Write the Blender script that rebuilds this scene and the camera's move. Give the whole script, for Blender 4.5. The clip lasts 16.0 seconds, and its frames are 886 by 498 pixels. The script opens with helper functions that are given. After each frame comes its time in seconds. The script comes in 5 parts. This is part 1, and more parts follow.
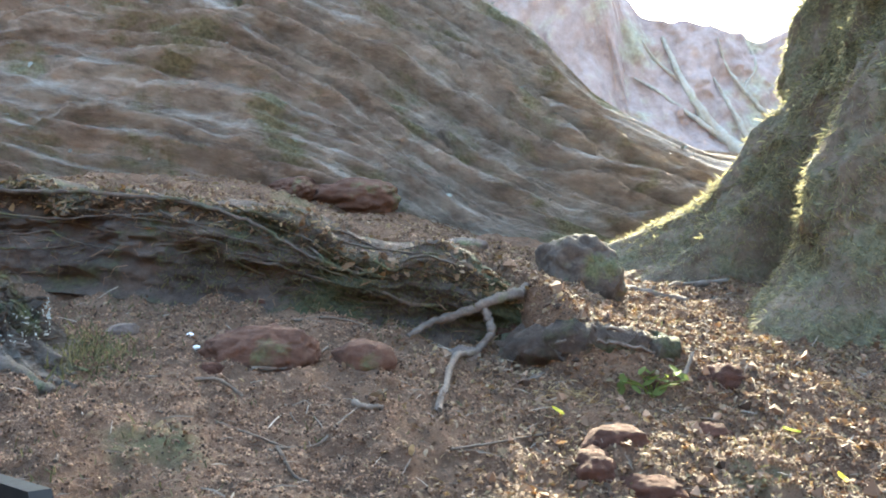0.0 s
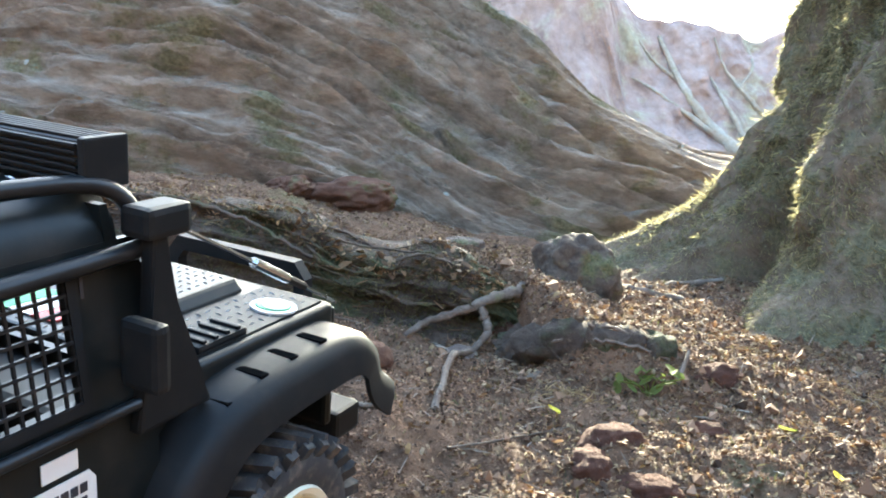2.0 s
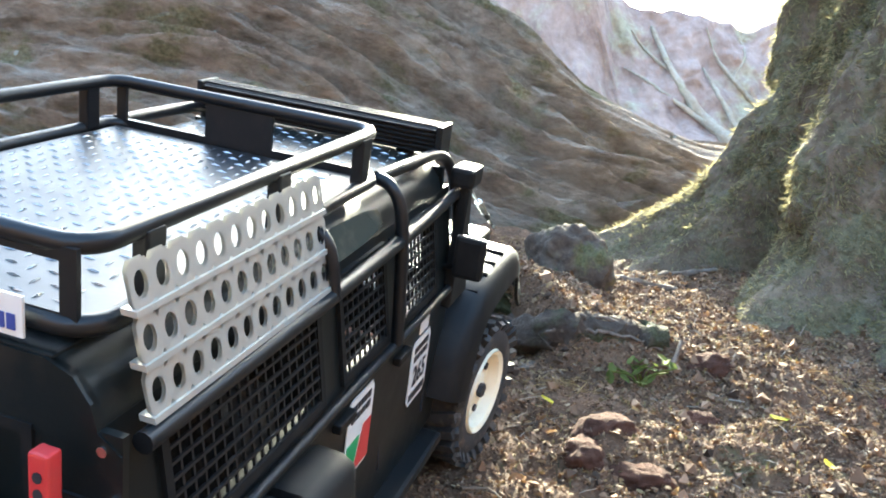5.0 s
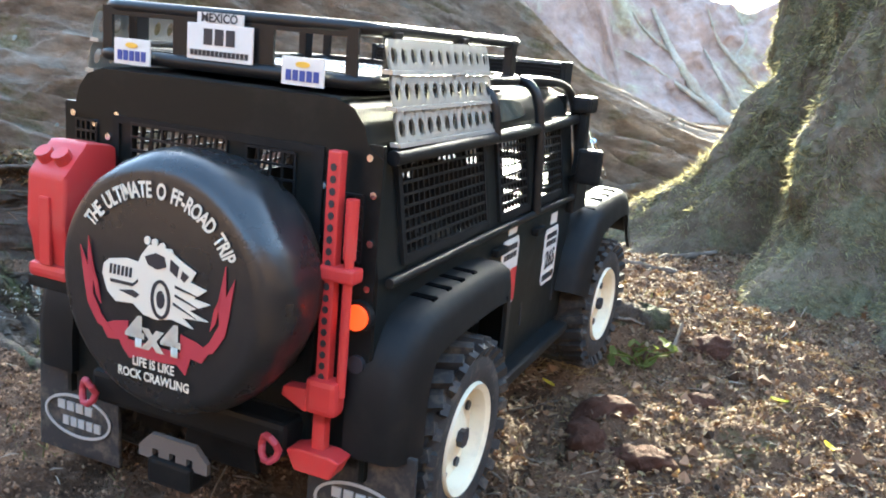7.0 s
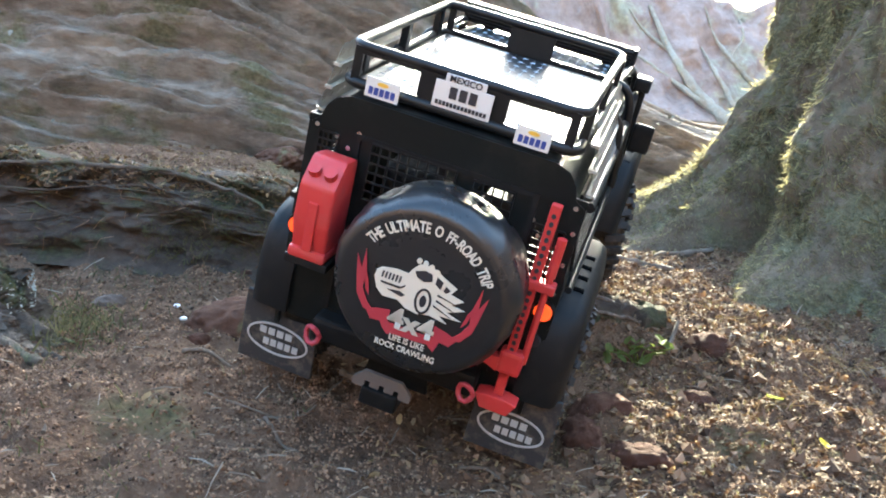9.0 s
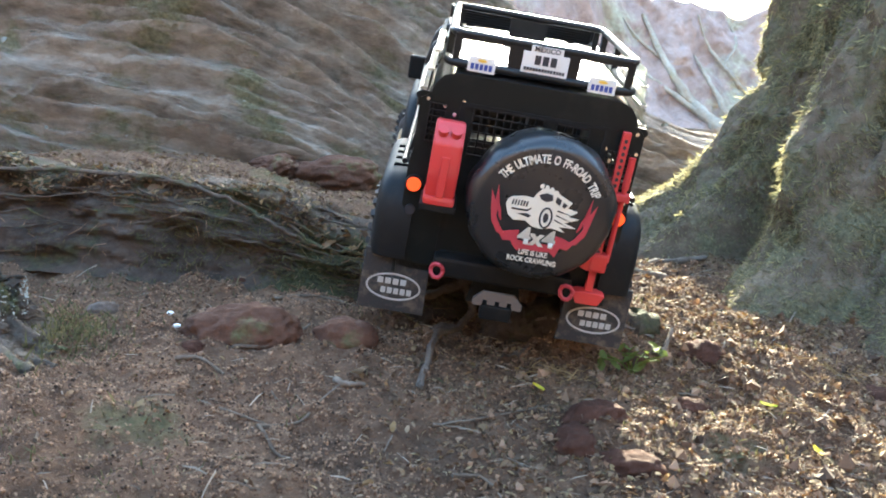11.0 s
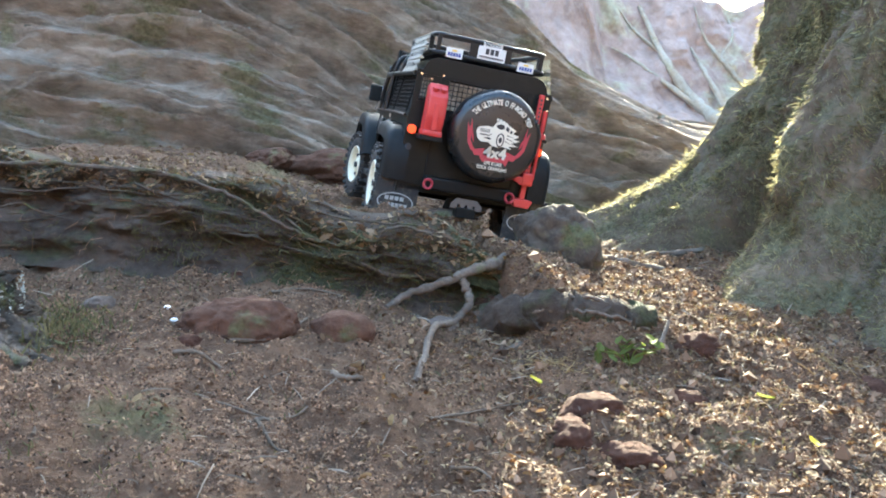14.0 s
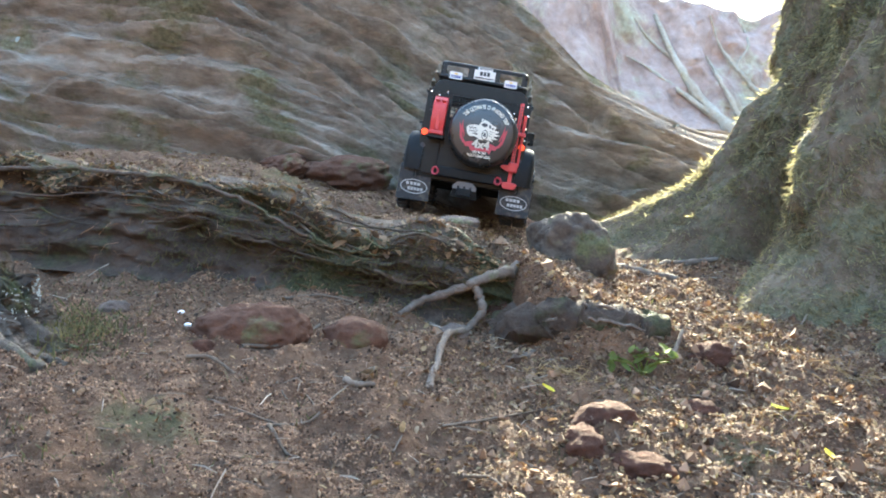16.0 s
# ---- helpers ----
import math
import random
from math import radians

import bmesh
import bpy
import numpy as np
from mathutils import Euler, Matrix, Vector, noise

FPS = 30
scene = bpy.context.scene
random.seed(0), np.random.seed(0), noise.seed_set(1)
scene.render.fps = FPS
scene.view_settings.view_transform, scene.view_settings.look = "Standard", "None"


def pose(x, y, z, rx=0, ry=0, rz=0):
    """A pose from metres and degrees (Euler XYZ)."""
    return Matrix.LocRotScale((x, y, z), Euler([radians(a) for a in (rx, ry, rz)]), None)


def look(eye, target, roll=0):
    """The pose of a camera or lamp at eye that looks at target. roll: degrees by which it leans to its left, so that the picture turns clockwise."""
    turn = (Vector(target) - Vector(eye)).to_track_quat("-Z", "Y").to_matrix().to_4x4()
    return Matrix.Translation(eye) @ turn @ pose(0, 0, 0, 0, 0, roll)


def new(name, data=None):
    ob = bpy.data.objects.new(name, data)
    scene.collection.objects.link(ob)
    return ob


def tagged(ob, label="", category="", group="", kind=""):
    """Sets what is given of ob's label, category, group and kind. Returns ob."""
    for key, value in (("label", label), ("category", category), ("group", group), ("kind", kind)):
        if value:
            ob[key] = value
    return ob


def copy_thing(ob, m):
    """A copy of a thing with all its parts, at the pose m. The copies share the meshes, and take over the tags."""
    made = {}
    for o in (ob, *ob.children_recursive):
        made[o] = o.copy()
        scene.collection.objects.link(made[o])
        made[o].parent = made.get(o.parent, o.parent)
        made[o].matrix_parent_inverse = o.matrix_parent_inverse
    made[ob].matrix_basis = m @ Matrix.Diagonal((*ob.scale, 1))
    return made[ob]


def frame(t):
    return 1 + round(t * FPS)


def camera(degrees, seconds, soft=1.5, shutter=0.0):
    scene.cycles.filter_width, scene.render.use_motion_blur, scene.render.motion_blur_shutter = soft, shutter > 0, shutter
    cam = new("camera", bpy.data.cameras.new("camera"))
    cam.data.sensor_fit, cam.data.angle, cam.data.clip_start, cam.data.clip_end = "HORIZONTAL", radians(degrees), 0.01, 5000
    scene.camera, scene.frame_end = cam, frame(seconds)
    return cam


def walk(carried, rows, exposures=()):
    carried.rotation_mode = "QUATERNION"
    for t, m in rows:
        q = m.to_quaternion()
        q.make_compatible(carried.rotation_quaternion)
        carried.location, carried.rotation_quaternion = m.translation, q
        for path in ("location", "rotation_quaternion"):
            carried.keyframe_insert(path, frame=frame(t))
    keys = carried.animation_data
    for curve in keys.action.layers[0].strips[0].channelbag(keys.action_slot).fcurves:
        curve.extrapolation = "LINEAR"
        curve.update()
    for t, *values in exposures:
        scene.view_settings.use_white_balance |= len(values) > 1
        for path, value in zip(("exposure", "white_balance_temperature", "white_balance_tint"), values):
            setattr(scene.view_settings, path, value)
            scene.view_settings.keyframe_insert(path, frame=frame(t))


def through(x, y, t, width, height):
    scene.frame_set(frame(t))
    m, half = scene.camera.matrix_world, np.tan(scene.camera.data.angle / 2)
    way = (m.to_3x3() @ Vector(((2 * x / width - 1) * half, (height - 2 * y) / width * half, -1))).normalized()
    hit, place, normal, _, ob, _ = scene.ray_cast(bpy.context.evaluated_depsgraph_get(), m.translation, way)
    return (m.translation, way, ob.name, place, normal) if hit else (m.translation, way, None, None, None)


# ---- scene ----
# camera, hand-held almost on one spot
TURNS = [(0, 0, -5.0, 0), (0.5, 0.02, -5.29, -0.08), (1, -0.11, -5.31, -0.06), (1.5, -0.24, -5.28, -0.08), (2, -0.20, -5.08, -0.13),
         (2.5, 0.02, -5.24, -0.07), (3, -0.15, -5.47, -0.09), (3.5, -0.32, -5.50, -0.07), (6, -0.77, -6.30, -0.03), (6.5, -0.54, -6.70, 0.15),
         (7, -0.65, -6.75, 0.22), (7.5, -0.43, -6.85, 0.14), (8, -0.48, -7.01, 0.23), (8.5, -0.71, -7.05, 0.11), (9, -0.86, -6.95, 0.05),
         (9.5, -0.79, -6.80, -0.05), (12, -1.48, -6.41, 0.01), (12.5, -1.16, -6.74, 0.04), (13, -0.95, -6.98, 0.13), (13.5, -1.12, -6.97, 0.15),
         (14, -1.47, -6.93, 0.16), (14.5, -1.52, -7.03, 0.19), (15, -1.44, -6.92, 0.11), (15.5, -1.01, -6.70, -0.06), (16, -0.55, -6.45, -0.18)]
EYE = (0.0, 0.0, 0.35)
cam = camera(54.0, 16.0, soft=1.9)
walk(cam, [(t, pose(*EYE, 90 + pitch, roll, yaw)) for t, yaw, pitch, roll in TURNS], exposures=[(0, 3.72, 5850, -2), (16, 3.72, 5850, -2)])

# low sun behind the bank, ahead and a little to the right
SUN_AZ, SUN_EL = 11.0, 24.0
world = bpy.data.worlds.new("sky")
scene.world = world
world.use_nodes = True
sky = world.node_tree.nodes.new("ShaderNodeTexSky")
sky.sky_type, sky.sun_disc = "NISHITA", False
sky.sun_elevation, sky.sun_rotation = radians(SUN_EL), radians(SUN_AZ)
sky.dust_density = 3.0
back = world.node_tree.nodes["Background"]
back.inputs["Strength"].default_value = 0.15
world.node_tree.links.new(sky.outputs[0], back.inputs[0])
sun_way = Vector((math.sin(radians(SUN_AZ)) * math.cos(radians(SUN_EL)), math.cos(radians(SUN_AZ)) * math.cos(radians(SUN_EL)), math.sin(radians(SUN_EL))))
sun = new("sun", bpy.data.lights.new("sun", "SUN"))
sun.data.energy, sun.data.angle, sun.data.color = 5.0, radians(0.6), (1.0, 0.87, 0.66)
sun.matrix_world = look(sun_way * 20, (0, 0, 0))


# ---- materials ----
def node(nt, kind, **ins):
    n = nt.nodes.new(kind)
    for k, v in ins.items():
        n.inputs[k.replace("_", " ")].default_value = v
    return n


def ramp(nt, fac, stops):
    r = nt.nodes.new("ShaderNodeValToRGB")
    while len(r.color_ramp.elements) < len(stops):
        r.color_ramp.elements.new(0.5)
    for e, (p, c) in zip(r.color_ramp.elements, stops):
        e.position, e.color = p, (*c, 1)
    nt.links.new(fac, r.inputs[0])
    return r.outputs[0]


def mixc(nt, fac, a, b, mode="MIX"):
    m = nt.nodes.new("ShaderNodeMix")
    m.data_type, m.blend_type = "RGBA", mode
    for s, v in ((m.inputs[0], fac), (m.inputs[6], a), (m.inputs[7], b)):
        if isinstance(v, bpy.types.NodeSocket):
            nt.links.new(v, s)
        else:
            s.default_value = v if isinstance(v, (int, float)) else (*v, 1)
    return m.outputs[2]


def noise_tex(nt, co, scale, detail=6.0, rough=0.6, stretch=None, tip=0.0):
    if stretch:
        mp = nt.nodes.new("ShaderNodeMapping")
        mp.inputs["Scale"].default_value = stretch
        mp.inputs["Rotation"].default_value = (0, tip, 0)
        nt.links.new(co, mp.inputs[0])
        co = mp.outputs[0]
    n = node(nt, "ShaderNodeTexNoise", Scale=scale, Detail=detail, Roughness=rough)
    nt.links.new(co, n.inputs["Vector"])
    return n.outputs["Fac"]


def base_mat(name):
    m = bpy.data.materials.new(name)
    m.use_nodes = True
    nt = m.node_tree
    co = nt.nodes.new("ShaderNodeTexCoord").outputs["Object"]
    return m, nt, nt.nodes["Principled BSDF"], co


def bump(nt, bsdf, height, strength, dist):
    b = node(nt, "ShaderNodeBump", Strength=strength, Distance=dist)
    nt.links.new(height, b.inputs["Height"])
    nt.links.new(b.outputs[0], bsdf.inputs["Normal"])


def earthy(name, cols, big, fine, rough=0.95, moss=None, moss_amt=0.5, moss_scale=5.0, bump_s=0.6, bump_d=0.004, stretch=None, spec=0.2, tip=0.0, tight=0.0):
    """Soil, stone, bark: a three-colour grain over broad stains, with moss where the noise allows and on upward faces."""
    m, nt, b, co = base_mat(name)
    n1 = noise_tex(nt, co, big, 5, 0.6, stretch, tip)
    n2 = noise_tex(nt, co, fine, 8, 0.7, stretch, tip)
    c = mixc(nt, 0.5, ramp(nt, n1, [(0.3 + tight, cols[0]), (0.5, cols[1]), (0.7 - tight, cols[2])]), ramp(nt, n2, [(0.3 + tight, cols[0]), (0.55, cols[1]), (0.75 - tight, cols[2])]))
    if moss:
        n3 = noise_tex(nt, co, moss_scale, 6, 0.65)
        f = ramp(nt, n3, [(0.62 - moss_amt * 0.3, (0, 0, 0)), (0.72 - moss_amt * 0.3, (1, 1, 1))])
        n4 = noise_tex(nt, co, fine * 2, 4)
        c = mixc(nt, f, c, ramp(nt, n4, [(0.3, moss[0]), (0.7, moss[1])]))
    nt.links.new(c, b.inputs["Base Color"])
    b.inputs["Roughness"].default_value = rough
    b.inputs["Specular IOR Level"].default_value = spec
    bump(nt, b, n2, bump_s, bump_d)
    return m


def island_mat(name, cols, rough=0.8, through=0.0, spec=0.3, fine=300):
    """Many small loose pieces, each of its own colour."""
    m, nt, b, co = base_mat(name)
    g = nt.nodes.new("ShaderNodeNewGeometry")
    n = noise_tex(nt, co, fine, 3)
    c = ramp(nt, g.outputs["Random Per Island"], [(i / max(1, len(cols) - 1), k) for i, k in enumerate(cols)])
    c = mixc(nt, 0.35, c, mixc(nt, n, (0.02, 0.015, 0.01), (0.5, 0.42, 0.3)), "OVERLAY")
    nt.links.new(c, b.inputs["Base Color"])
    b.inputs["Roughness"].default_value, b.inputs["Specular IOR Level"].default_value = rough, spec
    if through:
        t = nt.nodes.new("ShaderNodeBsdfTranslucent")
        nt.links.new(c, t.inputs[0])
        mx = nt.nodes.new("ShaderNodeMixShader")
        mx.inputs[0].default_value = through
        nt.links.new(b.outputs[0], mx.inputs[1])
        nt.links.new(t.outputs[0], mx.inputs[2])
        nt.links.new(mx.outputs[0], nt.nodes["Material Output"].inputs[0])
    return m


def painted(name, col, rough=0.4, metal=0.0, dust=0.15, fine=60, bump_s=0.08, coat=0.0, dust_col=(0.22, 0.17, 0.12), spec=0.5):
    """Moulded plastic, paint or metal with a little dust and scuffing."""
    m, nt, b, co = base_mat(name)
    n1, n2 = noise_tex(nt, co, fine, 6, 0.65), noise_tex(nt, co, fine * 9, 4)
    c = mixc(nt, ramp(nt, n1, [(0.5, (0, 0, 0)), (0.8, (dust,) * 3)]), col, dust_col)
    nt.links.new(c, b.inputs["Base Color"])
    r = node(nt, "ShaderNodeMapRange", To_Min=max(0.03, rough - 0.1), To_Max=rough + 0.15)
    nt.links.new(n1, r.inputs[0])
    nt.links.new(r.outputs[0], b.inputs["Roughness"])
    b.inputs["Metallic"].default_value, b.inputs["Coat Weight"].default_value, b.inputs["Specular IOR Level"].default_value = metal, coat, spec
    bump(nt, b, n2, bump_s, 0.0004)
    return m


SOIL = earthy("soil", [(0.034, 0.021, 0.013), (0.128, 0.076, 0.045), (0.285, 0.176, 0.107)], 9, 85, moss=[(0.05, 0.055, 0.025), (0.13, 0.125, 0.055)], moss_amt=0.02, moss_scale=4.5, bump_s=1.0, bump_d=0.012)
BANK = earthy("bank_earth", [(0.14, 0.108, 0.08), (0.34, 0.275, 0.212), (0.52, 0.435, 0.345)], 13, 42, moss=[(0.12, 0.108, 0.06), (0.30, 0.27, 0.165)], moss_amt=0.34, moss_scale=5.0, bump_s=1.0, bump_d=0.03, stretch=(0.5, 0.8, 1.0), tip=-0.4, tight=0.05)
BARK = earthy("mossy_bark", [(0.055, 0.042, 0.028), (0.16, 0.122, 0.083), (0.28, 0.225, 0.16)], 16, 70, moss=[(0.08, 0.072, 0.042), (0.19, 0.172, 0.10)], moss_amt=0.45, moss_scale=14, bump_s=1.0, bump_d=0.012)
STONE = earthy("stone", [(0.06, 0.046, 0.038), (0.13, 0.1, 0.082), (0.24, 0.19, 0.155)], 14, 120, moss=[(0.06, 0.065, 0.03), (0.15, 0.15, 0.07)], moss_amt=0.35, moss_scale=12, bump_s=0.8, bump_d=0.006)
RED_STONE = earthy("red_stone", [(0.04, 0.021, 0.013), (0.085, 0.043, 0.027), (0.14, 0.076, 0.049)], 14, 130, moss=[(0.06, 0.065, 0.03), (0.13, 0.13, 0.06)], moss_amt=0.15, moss_scale=12, bump_s=0.8, bump_d=0.005)
# darker copy of RED_STONE: half shade put into the colour of sunlit stones
SHADED_STONE = earthy("shaded_red_stone", [(0.032, 0.016, 0.011), (0.075, 0.037, 0.025), (0.125, 0.066, 0.045)], 14, 130, bump_s=0.9, bump_d=0.006, spec=0.1)
ROOT = earthy("root_bark", [(0.05, 0.038, 0.029), (0.125, 0.097, 0.075), (0.25, 0.21, 0.17)], 22, 160, moss=[(0.06, 0.065, 0.03), (0.16, 0.16, 0.075)], moss_amt=0.2, moss_scale=18, bump_s=0.8, bump_d=0.003)
DEADWOOD = earthy("dead_wood", [(0.05, 0.036, 0.026), (0.12, 0.09, 0.065), (0.24, 0.195, 0.15)], 18, 130, bump_s=0.8, bump_d=0.003, stretch=(1, 1, 0.25))
# far slope and its roots: backlit haze is put into these pale colours
HAZY_SLOPE = earthy("hazy_slope", [(0.22, 0.155, 0.125), (0.40, 0.30, 0.255), (0.54, 0.44, 0.385)], 5, 24, moss=[(0.3, 0.27, 0.18), (0.46, 0.42, 0.3)], moss_amt=0.25, moss_scale=3.0, bump_s=0.8, bump_d=0.02)
HAZY_ROOT = earthy("hazy_root_bark", [(0.26, 0.22, 0.16), (0.42, 0.37, 0.29), (0.55, 0.5, 0.41)], 10, 60, moss=[(0.3, 0.28, 0.18), (0.45, 0.42, 0.28)], moss_amt=0.1, moss_scale=6, bump_s=0.8, bump_d=0.01)
# same bark as ROOT in a darker tone with more moss
LEDGE_ROOT = earthy("dark_root_bark", [(0.03, 0.023, 0.018), (0.085, 0.066, 0.05), (0.17, 0.14, 0.11)], 22, 160, moss=[(0.05, 0.052, 0.025), (0.13, 0.13, 0.06)], moss_amt=0.35, moss_scale=18, bump_s=0.9, bump_d=0.004)
# darker tone than SOIL, for the ledge and the log
DARK_MOSSY = earthy("dark_mossy_brown", [(0.026, 0.019, 0.015), (0.075, 0.055, 0.041), (0.16, 0.12, 0.092)], 11, 85, moss=[(0.03, 0.032, 0.015), (0.085, 0.085, 0.04)], moss_amt=0.4, moss_scale=9, bump_s=1.0, bump_d=0.01)
LITTER = island_mat("leaf_litter", [(0.09, 0.058, 0.038), (0.22, 0.145, 0.09), (0.34, 0.235, 0.135), (0.16, 0.105, 0.074), (0.42, 0.32, 0.17), (0.25, 0.165, 0.11), (0.48, 0.38, 0.25)], through=0.5)
CRUMB = island_mat("soil_crumbs", [(0.03, 0.019, 0.012), (0.15, 0.089, 0.053), (0.32, 0.208, 0.132), (0.085, 0.051, 0.031), (0.23, 0.142, 0.085)], rough=0.95)
TWIG = island_mat("bare_twigs", [(0.10, 0.075, 0.055), (0.22, 0.175, 0.13), (0.36, 0.31, 0.25), (0.15, 0.11, 0.08)])
SCRAP = painted("white_scrap", (0.8, 0.79, 0.76), 0.6, dust=0.1)
GRASS = island_mat("fine_moss_blades", [(0.06, 0.06, 0.028), (0.11, 0.105, 0.045), (0.17, 0.15, 0.075), (0.08, 0.078, 0.042)], through=0.45)
TRUNK_MOSS = island_mat("hanging_moss", [(0.08, 0.075, 0.045), (0.23, 0.215, 0.12), (0.42, 0.39, 0.2), (0.15, 0.138, 0.09), (0.31, 0.285, 0.165)], through=0.5)
STRAW = island_mat("dry_straw", [(0.34, 0.23, 0.10), (0.46, 0.34, 0.17), (0.24, 0.16, 0.075)], through=0.4)
FRESH = island_mat("fresh_leaves", [(0.06, 0.085, 0.02), (0.17, 0.20, 0.045), (0.10, 0.12, 0.035)], through=0.5)
YELLOW = island_mat("yellow_leaf", [(0.62, 0.55, 0.05), (0.7, 0.62, 0.08)], through=0.4)
LICHEN = island_mat("pale_lichen", [(0.28, 0.29, 0.25), (0.40, 0.40, 0.35), (0.2, 0.21, 0.17)])


# ---- noise on arrays ----
def hash01(ix, iy, seed):
    h = (ix.astype(np.int64) * 374761393 + iy.astype(np.int64) * 668265263 + seed * 974634777) & 0xFFFFFFFF
    h = ((h ^ (h >> 13)) * 1274126177) & 0xFFFFFFFF
    return ((h ^ (h >> 16)) & 0xFFFFFF) / float(0xFFFFFF)


def vnoise(x, y, seed=0):
    x, y = np.asarray(x, float), np.asarray(y, float)
    ix, iy = np.floor(x), np.floor(y)
    fx, fy = x - ix, y - iy
    fx, fy = fx * fx * fx * (fx * (6 * fx - 15) + 10), fy * fy * fy * (fy * (6 * fy - 15) + 10)
    a, b = hash01(ix, iy, seed), hash01(ix + 1, iy, seed)
    c, d = hash01(ix, iy + 1, seed), hash01(ix + 1, iy + 1, seed)
    return (a + (b - a) * fx) * (1 - fy) + (c + (d - c) * fx) * fy - 0.5


def fbm(x, y, octaves=4, seed=0, gain=0.5):
    s, a = 0, 1.0
    for i in range(octaves):
        s = s + a * vnoise(x, y, seed + i * 17)
        x, y, a = np.asarray(x) * 2.03 + 3.1, np.asarray(y) * 2.03 + 7.7, a * gain
    return s


def sstep(a, b, x):
    t = np.clip((np.asarray(x, float) - a) / (b - a), 0, 1)
    return t * t * (3 - 2 * t)


# ---- ground ----
LIP_RISE = [-0.016, -0.017, -0.012, -0.005, -0.010, 0.003, 0.022, 0.030, 0.018, 0.0]


def ground(x, y, rough=1.0):
    """Height of the ground: a slope up to a root ledge, a shelf behind it, and far off a low rise."""
    x, y = np.asarray(x, float), np.asarray(y, float)
    z = np.interp(y, [-2, 0, 0.3, 0.5, 0.75, 0.95, 1.25, 1.5, 2.1, 2.6, 4], [0.0, 0.01, 0.04, 0.1, 0.133, 0.152, 0.193, 0.2, 0.195, 0.2, 0.25])
    w = 0.05 - x
    z = z + np.where(w > 0, 0.075, 0.042) * np.tanh(w / np.where(w > 0, 0.27, 0.24))
    lip = 1.0 + 0.05 * vnoise(x * 5, 0 * x, 3) + 0.06 * sstep(-0.1, -0.6, x) - 0.1 * sstep(0.06, 0.15, x)
    tall = np.interp(x, [-3, -0.5, -0.3, 0.0, 0.05, 0.12, 0.22, 0.32, 0.42], [0.1, 0.09, 0.085, 0.07, 0.055, 0.05, 0.04, 0.015, 0.0])
    z = z + tall * sstep(-0.07, 0.01, y - lip - 0.07 * sstep(0.12, 0.05, x)) * (1 - sstep(0.08, 0.4, y - lip) * (0.3 + 0.45 * sstep(-0.5, -0.2, x)))
    past = y - lip - 0.07 * sstep(0.12, 0.05, x)
    z = z + np.interp(x, [-0.6, -0.42, -0.34, -0.26, -0.18, -0.10, -0.02, 0.06, 0.14, 0.24], LIP_RISE) * sstep(-0.07, 0.01, past) * (1 - sstep(0.12, 0.45, past))
    # low rise ahead; unseen rises at sides and back, added to cut low skylight
    z = z + 0.75 * sstep(3.2, 8.5, y) + 3 * sstep(1.8, 7, np.abs(x)) + 2.3 * sstep(-1.2, -6, y)
    z = z - 0.024 * np.exp(-((x - 0.04) / 0.13) ** 2) * sstep(1.0, 1.12, y) * (1 - sstep(1.6, 1.9, y))
    z = z - 0.06 * sstep(0.02, 0.1, -x - 0.5 * y) * sstep(0.62, 0.45, y) - 0.022 * np.exp(-((x + 0.08) / 0.07) ** 2) * sstep(1.06, 1.16, y) * (1 - sstep(1.5, 1.7, y))
    for cx, cy, rx, ry, h in ((-0.245, 0.60, 0.055, 0.035, 0.012), (-0.37, 0.80, 0.07, 0.05, 0.012), (0.3, 0.86, 0.05, 0.03, 0.008), (0.14, 0.70, 0.05, 0.04, 0.008)):
        z = z + h * np.exp(-((x - cx) / rx) ** 2 - ((y - cy) / ry) ** 2)
    near = 1 - sstep(3, 8, np.hypot(x, y))
    z = z + near * rough * (0.02 * fbm(x * 5, y * 5, 2, 5) + 0.013 * fbm(x * 24, y * 24, 3, 9) + 0.0075 * fbm(x * 85, y * 85, 2, 12)) + (1 - near) * 0.15 * fbm(x * 0.5, y * 0.5, 3, 2)
    return z


def gz(x, y):
    return float(ground(np.array([x]), np.array([y]))[0])


def grid_mesh(name, X, Y, Z, material, smooth=True):
    n, m = X.shape
    me = bpy.data.meshes.new(name)
    idx = np.arange(n * m).reshape(n, m)
    quads = np.stack([idx[:-1, :-1], idx[:-1, 1:], idx[1:, 1:], idx[1:, :-1]], -1).reshape(-1, 4)
    me.from_pydata(np.stack([X, Y, Z], -1).reshape(-1, 3).tolist(), [], quads.tolist())
    me.materials.append(material)
    if smooth:
        me.polygons.foreach_set("use_smooth", [True] * len(me.polygons))
    return new(name, me)


def spread(lo, hi, step, far, ratio=1.18):
    mid = list(np.arange(lo, hi, step))
    a, b, d = mid[0], mid[-1], step
    left, right = [], []
    while b < far:
        d *= ratio
        a, b = a - d, b + d
        left.append(a), right.append(b)
    return np.array(left[::-1] + mid + right)


gx, gy = spread(-1.0, 1.0, 0.007, 400), spread(0.3, 2.2, 0.007, 400)
GX, GY = np.meshgrid(gx, gy)
ground_ob = grid_mesh("ground", GX, GY, ground(GX, GY), SOIL)
tagged(ground_ob, "bare reddish-brown forest soil, uneven and rising away", "ground", kind="structure")


